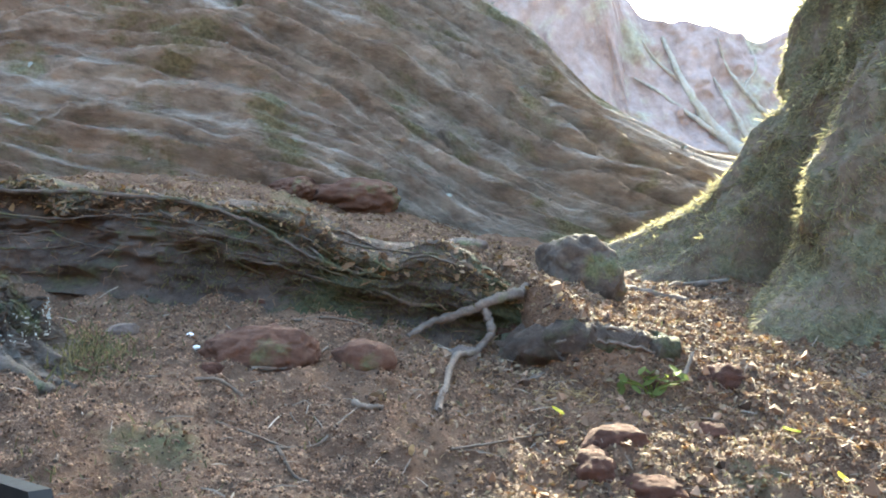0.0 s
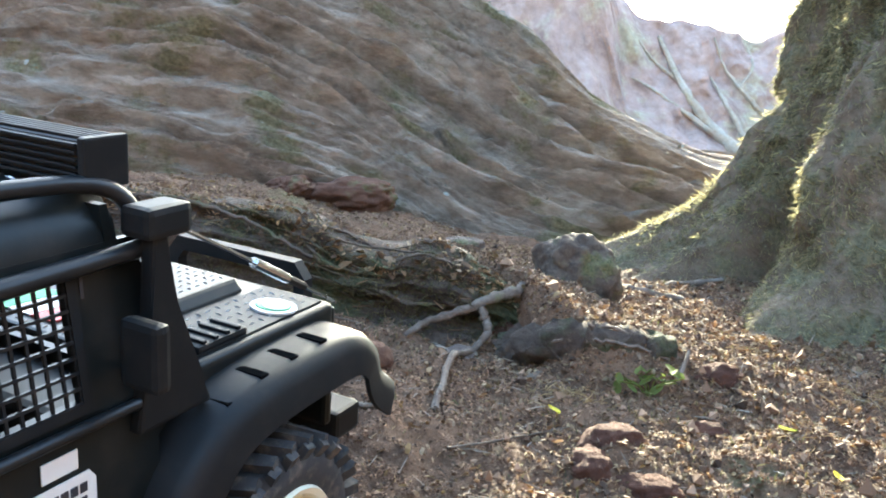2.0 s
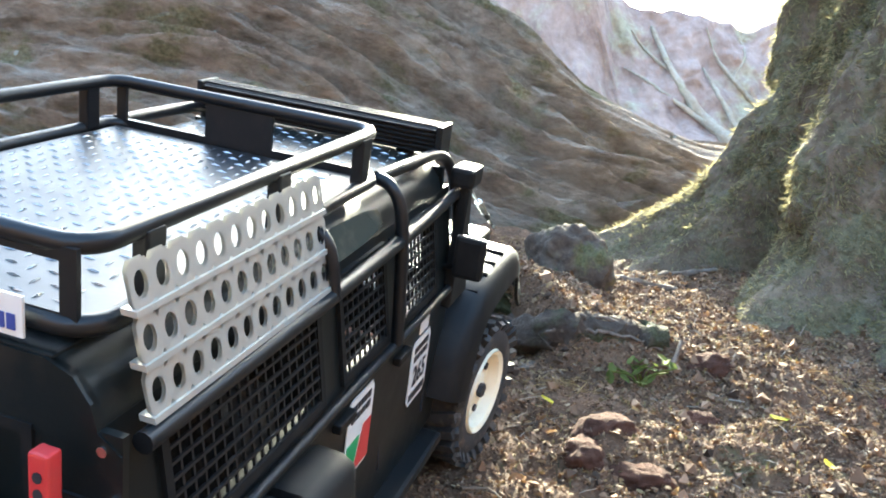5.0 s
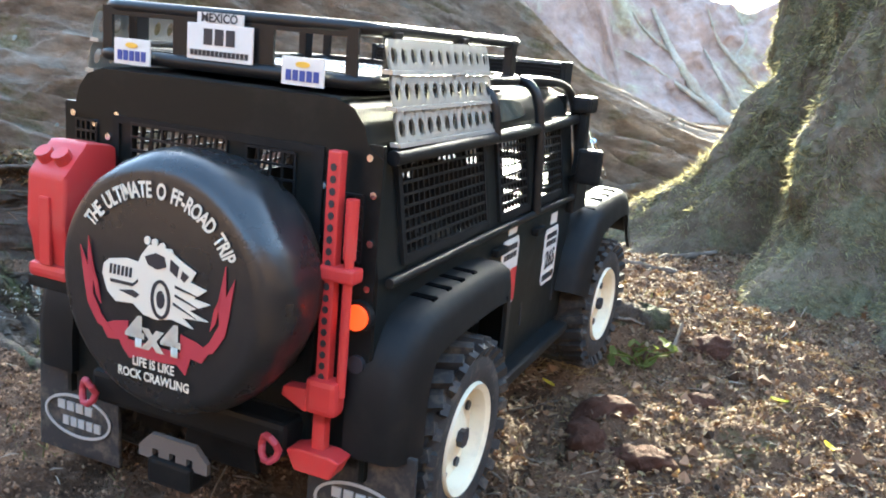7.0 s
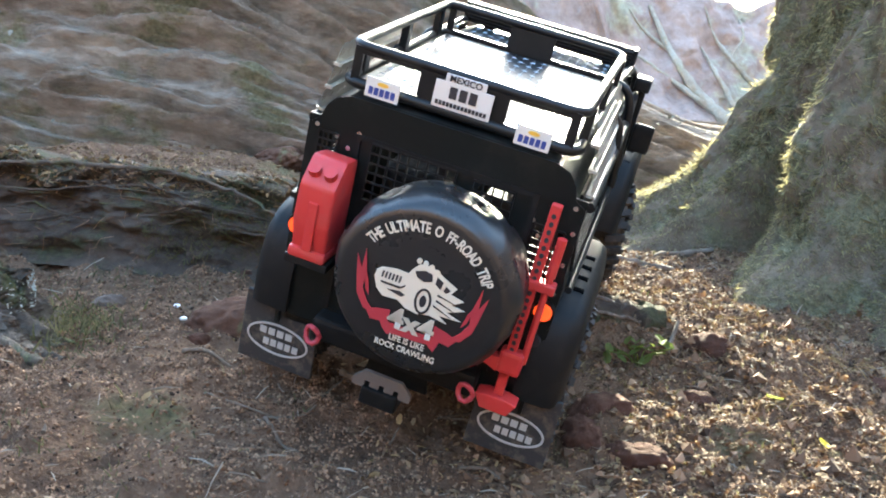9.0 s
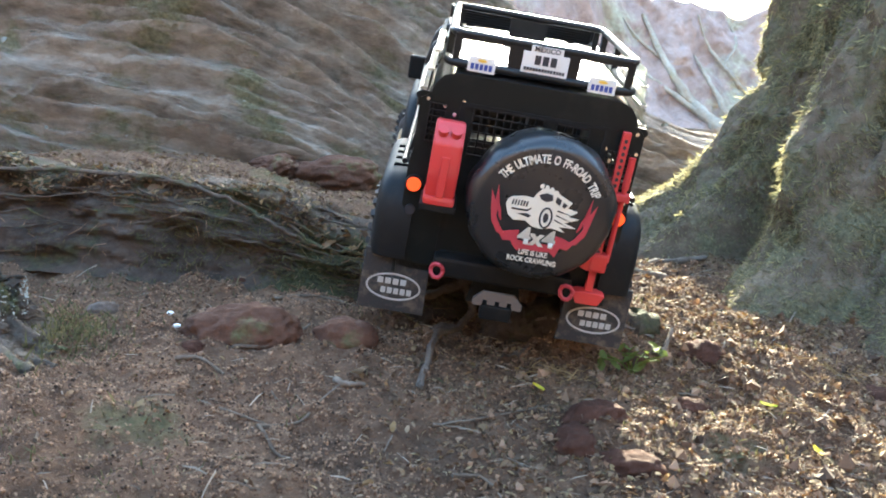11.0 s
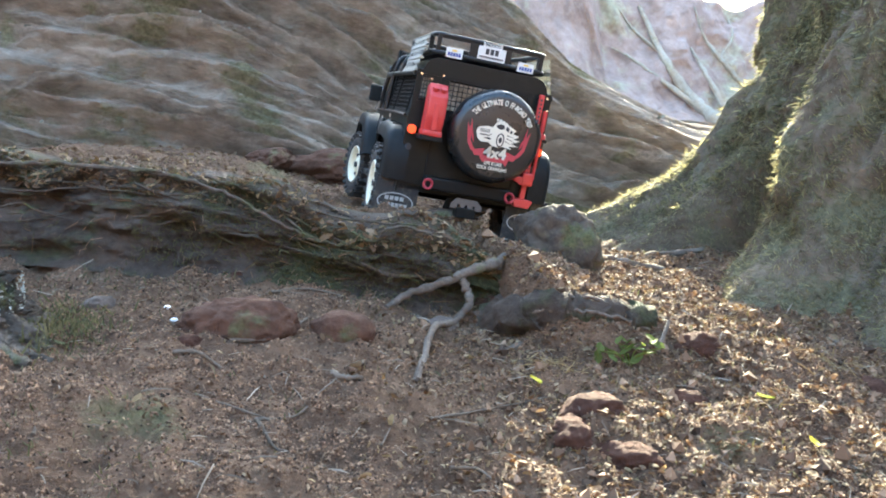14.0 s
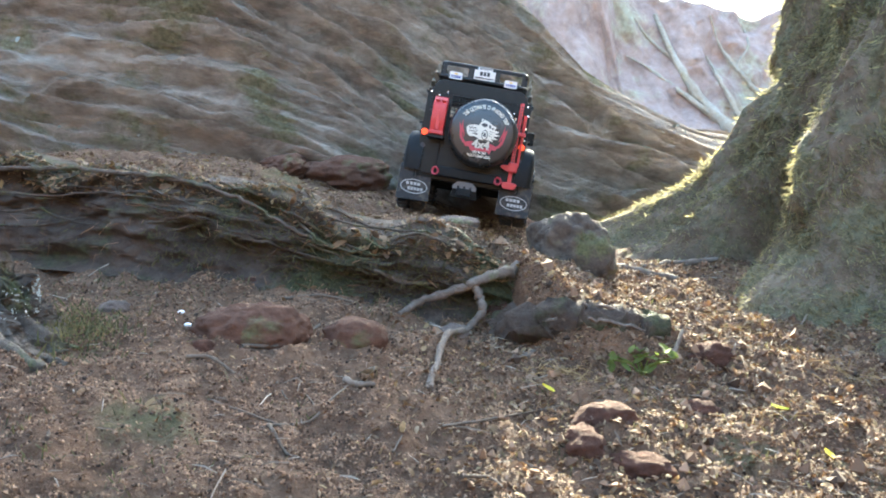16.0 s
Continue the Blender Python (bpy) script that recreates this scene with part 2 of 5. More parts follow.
# ---- bank of layered earth behind ----
def bank():
    u, s = np.arange(-1.8, 1.6, 0.0075), np.arange(0, 1.65, 0.003)
    U, S = np.meshgrid(u, s)
    top = np.interp(U, [-2.6, -0.1, 0.3, 0.47, 0.67, 0.85, 1.3, 2.2], [2.0, 1.12, 0.80, 0.585, 0.47, 0.38, 0.3, 0.2]) + 0.04 * fbm(U * 3, U * 0, 3, 40)
    foot = 2.08 + np.where(U > 0, 0.3, 0.22) * U + 0.06 * fbm(U * 2.5, 0 * U, 2, 41)
    base = ground(U[0], foot[0] - 0.05, 0) - 0.04
    Y, Z, A = np.zeros_like(U), np.zeros_like(U), np.zeros_like(U)
    Y[0], Z[0] = foot[0] - 0.06, base
    for i in range(len(s)):
        a = np.radians(34 + 16 * sstep(0.0, 0.35, Z[i] - base)) * (1 - sstep(-0.12, 0.06, Z[i] - top[i])) - 0.04
        A[i] = a
        if i + 1 < len(s):
            Y[i + 1], Z[i + 1] = Y[i] + 0.003 * np.cos(a), Z[i] + 0.003 * np.sin(a)
    dip = np.interp(U, [-2.6, -0.6, -0.25, 0.05, 0.5, 1.3, 2.2], [-0.36, 0.0, 0.11, 0.27, 0.51, 0.88, 1.2])
    q = S + dip + 0.07 * fbm(U * 1.4, S * 2.5, 3, 50)

    def folds(thick, wob, seed, keep, soft):
        """Rounded beds with a sharp undercut below and a crease above, pinched out along their length."""
        lay = q / thick + wob * fbm(U * 1.5, q * 4, 3, seed)
        k = np.floor(lay)
        f = lay - k
        along = vnoise(U * (0.17 / thick) + 7 * hash01(k, k * 0, seed), k * 3.7, seed + 1) + 0.5
        swell = sstep(0, 0.14, f) * (1 - f) ** soft
        return swell * sstep(keep - 0.05, keep + 0.3, along) * (0.45 + hash01(k, 0 * k, seed + 2))
    disp = 0.075 * folds(0.17, 0.9, 51, 0.25, 0.8) + 0.08 * folds(0.085, 1.1, 61, 0.3, 0.75) + 0.045 * folds(0.042, 1.3, 71, 0.33, 0.7) + 0.014 * folds(0.021, 1.1, 81, 0.35, 0.6)
    disp = disp + 0.06 * fbm(U * 1.5, q * 3.5, 2, 55) + 0.022 * fbm(U * 6, q * 18, 3, 56) + 0.013 * fbm(U * 28, q * 48, 3, 57)
    disp = disp * (1 - 0.85 * sstep(-0.22, -0.02, Z - top))
    ob = grid_mesh("earth_bank", U, Y - disp * 0.78, Z + disp * 0.6, BANK)
    global BANK_XYZ
    BANK_XYZ = np.stack([U, Y - disp * 0.78, Z + disp * 0.6], -1)
    tagged(ob, "weathered bank of layered brown earth and rock with thin moss", "bank", kind="structure")


bank()


# ---- helpers for things ----
def thing(name, label, category, m=None, group=""):
    e = new(name)
    if m is not None:
        e.matrix_basis = m
    return tagged(e, label, category, group)


def part(name, bm, material, parent=None, label="", smooth=None):
    me = bpy.data.meshes.new(name)
    if isinstance(bm, tuple):
        me.from_pydata(*bm)
    else:
        bmesh.ops.recalc_face_normals(bm, faces=bm.faces)
        bm.to_mesh(me)
        bm.free()
    me.materials.append(material)
    if smooth is not None:
        me.polygons.foreach_set("use_smooth", [True] * len(me.polygons))
        if smooth < 180:
            me.set_sharp_from_angle(angle=radians(smooth))
    ob = new(name, me)
    ob.parent = parent
    return tagged(ob, label) if label else ob


def box(x0, x1, y0, y1, z0, z1, bev=0.002, seg=2, bm=None):
    bm = bm or bmesh.new()
    r = bmesh.ops.create_cube(bm, size=1, matrix=Matrix.Translation(((x0 + x1) / 2, (y0 + y1) / 2, (z0 + z1) / 2)) @ Matrix.Diagonal((x1 - x0, y1 - y0, z1 - z0, 1)))
    if bev:
        e = list({e for v in r["verts"] for e in v.link_edges})
        bmesh.ops.bevel(bm, geom=e, offset=bev, segments=seg, affect="EDGES", profile=0.6)
    return bm


def prism(profile, at, lo, hi, bev=0.0, bm=None):
    """A 2D outline drawn by at(u, v, w), thick from w = lo to hi."""
    bm = bm or bmesh.new()
    a = [bm.verts.new(at(u, v, lo)) for u, v in profile]
    b = [bm.verts.new(at(u, v, hi)) for u, v in profile]
    n = len(a)
    fs = [bm.faces.new(a), bm.faces.new(b[::-1])]
    for i in range(n):
        fs.append(bm.faces.new((a[i], b[i], b[(i + 1) % n], a[(i + 1) % n])))
    if bev:
        bmesh.ops.bevel(bm, geom=list({e for f in fs for e in f.edges}), offset=bev, segments=2, affect="EDGES", profile=0.6)
    return bm


def sweep(points, radii, sides=8, wob=0.0, closed=False, seed=0):
    """A tube along points, tapering by radii, with a little knobbliness."""
    rnd = random.Random(seed)
    bm = bmesh.new()
    pts = [Vector(p) for p in points]
    n = len(pts)
    if not isinstance(radii, (list, tuple)):
        radii = [radii] * n
    rings, up = [], None
    for i, p in enumerate(pts):
        d = (pts[(i + 1) % n] - pts[i - 1]) if closed else (pts[min(i + 1, n - 1)] - pts[max(i - 1, 0)])
        d.normalize()
        if up is None:
            up = d.orthogonal().normalized()
        up = (up - d * up.dot(d)).normalized()
        side = d.cross(up)
        k = []
        for j in range(sides):
            a = 2 * math.pi * j / sides
            r = radii[i] * (1 + wob * (rnd.random() - 0.5) * 2)
            k.append(bm.verts.new(p + (up * math.cos(a) + side * math.sin(a)) * r))
        rings.append(k)
    for i in range(n if closed else n - 1):
        a, b = rings[i], rings[(i + 1) % n]
        for j in range(sides):
            bm.faces.new((a[j], a[(j + 1) % sides], b[(j + 1) % sides], b[j]))
    if not closed:
        bm.faces.new(rings[0][::-1]), bm.faces.new(rings[-1])
    return bm


def spline(pts, n=8):
    """Catmull-Rom points through pts."""
    p = [Vector(q) for q in pts]
    p = [p[0] * 2 - p[1]] + p + [p[-1] * 2 - p[-2]]
    out = []
    for i in range(1, len(p) - 2):
        for k in range(n):
            t = k / n
            a, b, c, d = p[i - 1:i + 3]
            out.append(0.5 * ((2 * b) + (c - a) * t + (2 * a - 5 * b + 4 * c - d) * t * t + (3 * b - a - 3 * c + d) * t ** 3))
    return out + [p[-2]]


def rock(name, x, y, size, material, label, seed, sink=0.25, turn=0, category="rock", cuts=4, rough=0.2, group=""):
    """A weathered stone half sunk in the ground."""
    bm = bmesh.new()
    bmesh.ops.create_icosphere(bm, subdivisions=cuts, radius=1)
    for v in bm.verts:
        n = v.co.normalized()
        k = 1 + rough * noise.fractal(n * 1.3 + Vector((seed, 0, 0)), 1.0, 2.0, 4) + 0.12 * noise.noise(n * 4 + Vector((seed, 3, 0))) + 0.05 * noise.noise(n * 11)
        c = Vector([abs(a) ** 0.93 * (1 if a > 0 else -1) for a in n])
        v.co = Vector((c.x * size[0], c.y * size[1], c.z * size[2])) * k
    ob = part(name, bm, material, None, smooth=180)
    ob.matrix_basis = pose(x, y, gz(x, y) + size[2] * (1 - 2 * sink), 0, 0, turn)
    return tagged(ob, label, category, group)


# ---- big tree on the right ----
def trunk_radius(a, z):
    r = 0.33 + 0.02 * np.sin(3 * a + 1)
    for ang, reach, fall, wide, z0 in ((167, 0.40, 0.165, 17, 0.2), (184, 0.22, 0.17, 7, 0.18), (210, 0.34, 0.36, 12, 0.13), (238, 0.42, 0.13, 22, 0.12), (290, 0.3, 0.3, 25, 0.1), (30, 0.35, 0.25, 25, 0.2), (100, 0.3, 0.25, 20, 0.2)):
        d = (np.degrees(a) - ang + 180) % 360 - 180
        r = r + reach * np.exp(-(z - z0) / fall) * np.exp(-(d / wide) ** 2 * np.clip(0.6 + 0.7 * np.exp(-(z - z0) / 0.2), 0.6, 1.3)) * (z < 9)
    return r


TREE = (1.0, 1.5)


def trunk_point(a, z):
    r = trunk_radius(a, z) + 0.06 * fbm(a * 5, z * 5, 3, 70) + 0.028 * fbm(a * 20, z * 14, 3, 71) + 0.010 * fbm(a * 64, z * 46, 2, 72)
    lean = 0.06 * (z - 0.2)
    return TREE[0] + r * np.cos(a) + lean, TREE[1] + r * np.sin(a), z


def big_tree():
    a = np.concatenate([np.radians(np.arange(140, 262, 0.5)), np.radians(np.arange(262, 501, 4.0))])
    z = np.concatenate([np.arange(0.0, 1.0, 0.008), np.arange(1.0, 4.0, 0.15)])
    A, Zz = np.meshgrid(a, z)
    X, Y, Z = trunk_point(A, Zz)
    tree = thing("tree", "large old tree trunk with flaring buttress roots covered in moss", "tree")
    t = grid_mesh("trunk", X, Y, Z, BARK)
    t.parent = tree
    return tree


tree = big_tree()

# ---- second fluted slope behind, past the bank's end ----
def far_slope():
    u, v = np.linspace(-0.6, 3.2, 380), np.linspace(0, 1, 160)
    U, V = np.meshgrid(u, v)
    # left end raised out of view, to keep sun off the ground on the left
    crest = np.interp(U, [-0.6, 0.68, 0.86, 0.99, 1.1, 1.3, 1.6, 2.2, 3.2], [2.6, 2.2, 1.25, 1.12, 1.08, 1.07, 0.99, 1.25, 1.5])
    flute = 0.55 * fbm(U * 2.2 + 0.6 * V, V * 1.6, 3, 91) + 0.12 * np.abs(vnoise(U * 9 + 3 * V, V * 5, 90))
    Y = 3.6 + 0.75 * V - 0.5 * flute * (1 - 0.5 * V) + 0.07 * fbm(U * 9, V * 8, 4, 92)
    Z = 0.12 + (crest - 0.12) * V ** 1.2 + 0.06 * fbm(U * 6, V * 4, 3, 93) * V
    ob = grid_mesh("far_slope", U, Y, Z, HAZY_SLOPE)
    global SLOPE_XYZ
    SLOPE_XYZ = np.stack([U, Y, Z], -1)
    tagged(ob, "brown fluted earth slope with roots, backlit haze put into its pale colour", "slope", kind="structure")


far_slope()


# ---- undercut soil ledge below the roots ----
def ledge_lip(x):
    return 1.0 + 0.05 * vnoise(x * 5, 0 * x, 3) + 0.06 * sstep(-0.1, -0.6, x)


def soil_ledge():
    u, v = np.arange(-0.95, 0.15, 0.005), np.linspace(0, 1, 72)
    U, V = np.meshgrid(u, v)
    lip = ledge_lip(U)
    foot, crest = ground(U, lip - 0.085, 0), ground(U, lip + 0.12, 0)
    fade = sstep(0.13, 0.0, U)
    out = np.interp(V, [0, 0.12, 0.4, 0.66, 0.78, 0.9, 1.0], [-0.11, -0.085, -0.062, -0.054, -0.05, -0.015, 0.15])
    up = np.interp(V, [0, 0.12, 0.4, 0.66, 0.78, 0.9, 1.0], [-0.10, 0.04, 0.45, 0.80, 1.0, 1.08, 0.96])
    rough = 0.035 * fbm(U * 9, V * 4, 3, 101) + 0.026 * fbm(U * 30, V * 9, 3, 102) + 0.009 * fbm(U * 80, V * 26, 2, 103)
    Y = lip + out * (0.4 + 0.6 * fade) - rough * np.sin(np.pi * np.clip(V, 0.02, 0.98)) * (0.3 + 0.7 * fade)
    Z = foot + (crest - foot) * up + 0.02 * fbm(U * 12, V * 3, 3, 104) * sstep(0.5, 0.8, V) * (1 - sstep(0.93, 1, V)) - 0.02 * sstep(0.05, 0.14, U)
    ob = grid_mesh("soil_ledge", U, Y, Z, DARK_MOSSY)
    tagged(ob, "undercut ledge of darker soil with moss and root fibres", "soil ledge", kind="structure")
    return np.stack([U, Y, Z], -1)


LEDGE_XYZ = soil_ledge()


# ---- roots, sticks and stones ----
def on_ground(pts, lift=0.0):
    return [(x, y, gz(x, y) + lift) for x, y in pts]


def crooked(pts, r0, r1, seed, n=7, wob=0.12, sway=0.25, sides=9):
    """A tapering, knotted length of wood through pts."""
    rnd = random.Random(seed)
    p = spline(pts, n)
    m = len(p)
    out, rad = [], []
    for i, q in enumerate(p):
        k = i / (m - 1)
        r = r0 + (r1 - r0) * k
        out.append(q + Vector([(rnd.random() - 0.5) * r * sway * 2 for _ in range(3)]))
        rad.append(r * (1 + 0.22 * math.sin(i * 1.7 + seed) * rnd.random()))
    return sweep(out, rad, sides, wob, seed=seed)


def slope_root(pts, r0, r1, seed, name, parent):
    """A pale root clinging to the far slope, through (x, z)."""
    q = []
    for x, z in pts:
        j = int(np.argmin(np.abs(SLOPE_XYZ[0, :, 0] - x)))
        i = int(np.argmin(np.abs(SLOPE_XYZ[:, j, 2] - z)))
        q.append(tuple(SLOPE_XYZ[i, j] - np.array([0, r0 * 0.4, 0])))
    return part(name, crooked(q, r0, r1, seed, wob=0.15), HAZY_ROOT, parent, smooth=70)


def wood(name, pts, r0, r1, material, label, category, seed, lift=None, parent=None, wob=0.12, group=""):
    lift = r0 * 0.35 if lift is None else lift
    ob = part(name, crooked(on_ground(pts, lift), r0, r1, seed, wob=wob), material, parent, smooth=70)
    return ob if parent else tagged(ob, label, category, group)


hill = thing("slope_roots", "branching roots spreading down the far slope, backlit haze put into their pale colour", "root")
for k, (pts, r0, r1) in enumerate((([(1.36, 0.40), (1.24, 0.55), (1.13, 0.75), (1.06, 1.0)], 0.034, 0.010), ([(1.27, 0.50), (1.13, 0.62), (1.0, 0.72), (0.9, 0.80)], 0.014, 0.004),
                                   ([(1.40, 0.48), (1.33, 0.66), (1.29, 0.80)], 0.016, 0.005), ([(1.56, 0.60), (1.46, 0.72), (1.38, 0.86), (1.33, 1.0)], 0.014, 0.005),
                                   ([(1.12, 0.78), (1.02, 0.88), (0.95, 0.98)], 0.010, 0.004), ([(1.44, 0.74), (1.52, 0.86), (1.54, 0.96)], 0.010, 0.005))):
    slope_root(pts, r0, r1, 130 + k, "root", hill)

fork = thing("forked_root", "weathered grey forked root lying bare over the soil", "root")
part("main_root", crooked([(0.125, 1.04, 0.213), (0.094, 0.985, 0.216), (0.06, 0.955, 0.21), (0.028, 0.94, 0.2), (-0.015, 0.925, 0.188), (-0.038, 0.905, 0.178)], 0.0078, 0.0032, 3, wob=0.16, sway=0.35), ROOT, fork, smooth=70)
part("side_root", crooked([(0.045, 0.948, 0.201), (0.052, 0.935, 0.179), (0.039, 0.915, 0.163)] + on_ground([(0.013, 0.846), (0.002, 0.779), (-0.004, 0.738)], 0.003), 0.0048, 0.0026, 4, wob=0.16, sway=0.4), ROOT, fork, smooth=70)
wood("rootlet", [(-0.001, 0.765), (-0.006, 0.745), (-0.004, 0.73)], 0.002, 0.001, ROOT, "", "", 5, 0.003, fork)

ledge = thing("ledge_roots", "gnarled mossy roots running along the lip of the earth ledge", "root")
for k, (pts, r0, r1) in enumerate((
        ([(-0.34, 0, 0.0), (-0.27, 0, -0.002), (-0.21, -0.004, -0.010), (-0.16, -0.006, -0.020), (-0.12, -0.006, -0.026), (-0.085, -0.004, -0.022), (-0.05, 0, -0.008), (-0.02, 0.004, 0.0), (0.02, 0.006, -0.004), (0.06, 0.01, -0.012), (0.09, 0.02, -0.02)], 0.0065, 0.004),
        ([(-0.24, 0.01, 0.002), (-0.18, 0.012, 0.003), (-0.12, 0.01, 0.002), (-0.06, 0.014, 0.004), (0.0, 0.016, 0.002), (0.05, 0.02, 0.0)], 0.0045, 0.003),
        ([(-0.7, 0.004, 0.0), (-0.6, 0.0, 0.003), (-0.5, 0.002, 0.0), (-0.42, 0.0, 0.003), (-0.34, 0.003, 0.001), (-0.27, 0.0, -0.002)], 0.008, 0.006),
        ([(-0.56, -0.002, -0.022), (-0.46, -0.004, -0.03), (-0.38, 0.0, -0.022), (-0.3, -0.002, -0.026), (-0.24, 0.0, -0.016)], 0.004, 0.0025),
        ([(-0.08, -0.004, -0.022), (-0.085, 0.008, -0.042), (-0.075, 0.012, -0.06), (-0.08, 0.006, -0.08)], 0.003, 0.0014),
        ([(-0.36, -0.002, -0.004), (-0.365, 0.012, -0.03), (-0.355, 0.018, -0.06)], 0.003, 0.0014))):
    q = []
    for x, dy, dz in pts:
        lip = float(ledge_lip(np.array([x]))[0])
        q.append((x, lip - 0.062 * float(sstep(0.13, 0.0, x)) + dy, float(ground(np.array([x]), np.array([lip + 0.12]), 0)[0]) + dz))
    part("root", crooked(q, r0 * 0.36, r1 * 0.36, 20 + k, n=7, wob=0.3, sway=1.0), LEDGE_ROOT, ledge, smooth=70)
rnd = random.Random(77)
for k in range(46):
    # thinner strands woven over the ledge's face and lip
    i, j = rnd.randrange(24, 60), rnd.randrange(60, LEDGE_XYZ.shape[1] - 40)
    q, slope = [], rnd.uniform(-0.35, 0.5)
    for n in range(5):
        jj = min(LEDGE_XYZ.shape[1] - 6, j + n * rnd.randrange(4, 9))
        ii = int(min(66, max(12, i - slope * n * 6 + rnd.uniform(-3, 3))))
        q.append(tuple(LEDGE_XYZ[ii, jj] + np.array([0, -0.002, 0.001])))
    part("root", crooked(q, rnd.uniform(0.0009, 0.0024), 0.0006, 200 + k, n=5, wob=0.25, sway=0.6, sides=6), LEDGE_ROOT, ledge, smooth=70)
for k, pts in enumerate(([(0.46, 1.62), (0.50, 1.60), (0.56, 1.57), (0.62, 1.55)], [(0.30, 1.36), (0.38, 1.37), (0.46, 1.40)], [(0.20, 1.24), (0.28, 1.27), (0.36, 1.27)])):
    wood("surface_root", pts, 0.008, 0.004, ROOT, "brown root half buried in the path", "root", 40 + k, 0.002, wob=0.2, group="roots in the path")

for k, (pts, r0, r1) in enumerate((
        ([(-0.165, 0.738), (-0.133, 0.764), (-0.108, 0.81)], 0.0028, 0.0016), ([(-0.158, 0.90), (-0.113, 0.905), (-0.065, 0.92)], 0.0025, 0.0015),
        ([(-0.205, 0.705), (-0.183, 0.701), (-0.163, 0.695)], 0.0028, 0.002), ([(-0.122, 0.624), (-0.116, 0.605), (-0.104, 0.591), (-0.091, 0.578)], 0.0026, 0.0012),
        ([(-0.122, 0.624), (-0.095, 0.641), (-0.082, 0.674), (-0.068, 0.711)], 0.002, 0.001), ([(-0.128, 0.691), (-0.117, 0.673)], 0.0016, 0.001),
        ([(0.076, 0.713), (0.084, 0.699)], 0.0018, 0.0012), ([(-0.246, 0.538), (-0.255, 0.569)], 0.0022, 0.0012),
        ([(0.006, 0.677), (0.055, 0.714), (0.114, 0.750)], 0.0018, 0.001), ([(-0.172, 0.645), (-0.136, 0.633), (-0.100, 0.624)], 0.0018, 0.001),
        ([(-0.075, 0.715), (-0.062, 0.70), (-0.05, 0.705)], 0.0045, 0.003), ([(0.02, 0.60), (0.04, 0.612), (0.05, 0.604)], 0.0022, 0.0014),
        ([(-0.03, 0.62), (-0.022, 0.65)], 0.0014, 0.0008), ([(0.24, 0.86), (0.262, 0.90)], 0.004, 0.003), ([(0.31, 0.66), (0.36, 0.67)], 0.0016, 0.001))):
    wood("stick", pts, r0 * 0.7, r1 * 0.7, DEADWOOD, "dry bare stick lying on the soil", "stick", 60 + k, r0 * 0.9, group="sticks on the ground")
chip = part("wood_chip", prism([(0.076, 0.848), (0.09, 0.851), (0.106, 0.872), (0.1, 0.878), (0.085, 0.864)], lambda u, v, w: Vector((u, v, gz(0.09, 0.86) + w + (u - 0.09) * 0.2)), 0.002, 0.006, 0.001), DEADWOOD)
tagged(chip, "pale flat chip of split wood on the soil", "wood chip")
for x, y in ((-0.239, 0.812), (-0.229, 0.797)):
    bm = bmesh.new()
    bmesh.ops.create_icosphere(bm, subdivisions=2, radius=1, matrix=Matrix.Translation((x, y, gz(x, y) + 0.002)) @ Matrix.Rotation(x * 40, 4, "Z") @ Matrix.Diagonal((0.0036, 0.002, 0.002, 1)))
    tagged(part("white_scrap", bm, SCRAP, smooth=180), "small white scrap on the soil", "scrap", "white scraps")

STONES = "stones in the soil"
LOG = ((0.07, 0.945, 0.150), (0.110, 0.905, 0.170), (0.145, 0.895, 0.173), (0.19, 0.895, 0.168), (0.235, 0.91, 0.155), (0.27, 0.935, 0.128))
# boulder darker than STONE: the shade of its backlit side is in the colour
rock("boulder", 0.176, 1.12, (0.054, 0.042, 0.052), LEDGE_ROOT, "rounded boulder with a rough crusted top, backlit shade put into its colour", 3.0, sink=0.22, category="boulder", cuts=5)
log = thing("buried_log", "dark half-buried log with a paler ridged top edge", "log")
part("log_body", crooked(LOG, 0.022, 0.018, 15, n=9, wob=0.2, sway=0.3, sides=18), DARK_MOSSY, log, smooth=70)
for k, (dy, dz, r0, r1) in enumerate(((-0.006, 0.0195, 0.0030, 0.0018), (0.004, 0.020, 0.0034, 0.0016), (-0.019, 0.008, 0.0022, 0.0014))):
    part("bark_ridge", crooked([(x, y + dy, z + dz - 0.004 * abs(i - 2.5)) for i, (x, y, z) in enumerate(LOG)], r0, r1, 150 + k, n=9, wob=0.3, sway=1.2), ROOT, log, smooth=70)
rock("reddish_stone", -0.166, 0.785, (0.052, 0.035, 0.026), RED_STONE, "low reddish-brown stone mound half buried", 11.0, sink=0.5, cuts=5, rough=0.1, group=STONES)
rock("reddish_stone", -0.073, 0.795, (0.030, 0.022, 0.018), RED_STONE, "low reddish-brown stone mound half buried", 13.0, sink=0.55, rough=0.1, group=STONES)
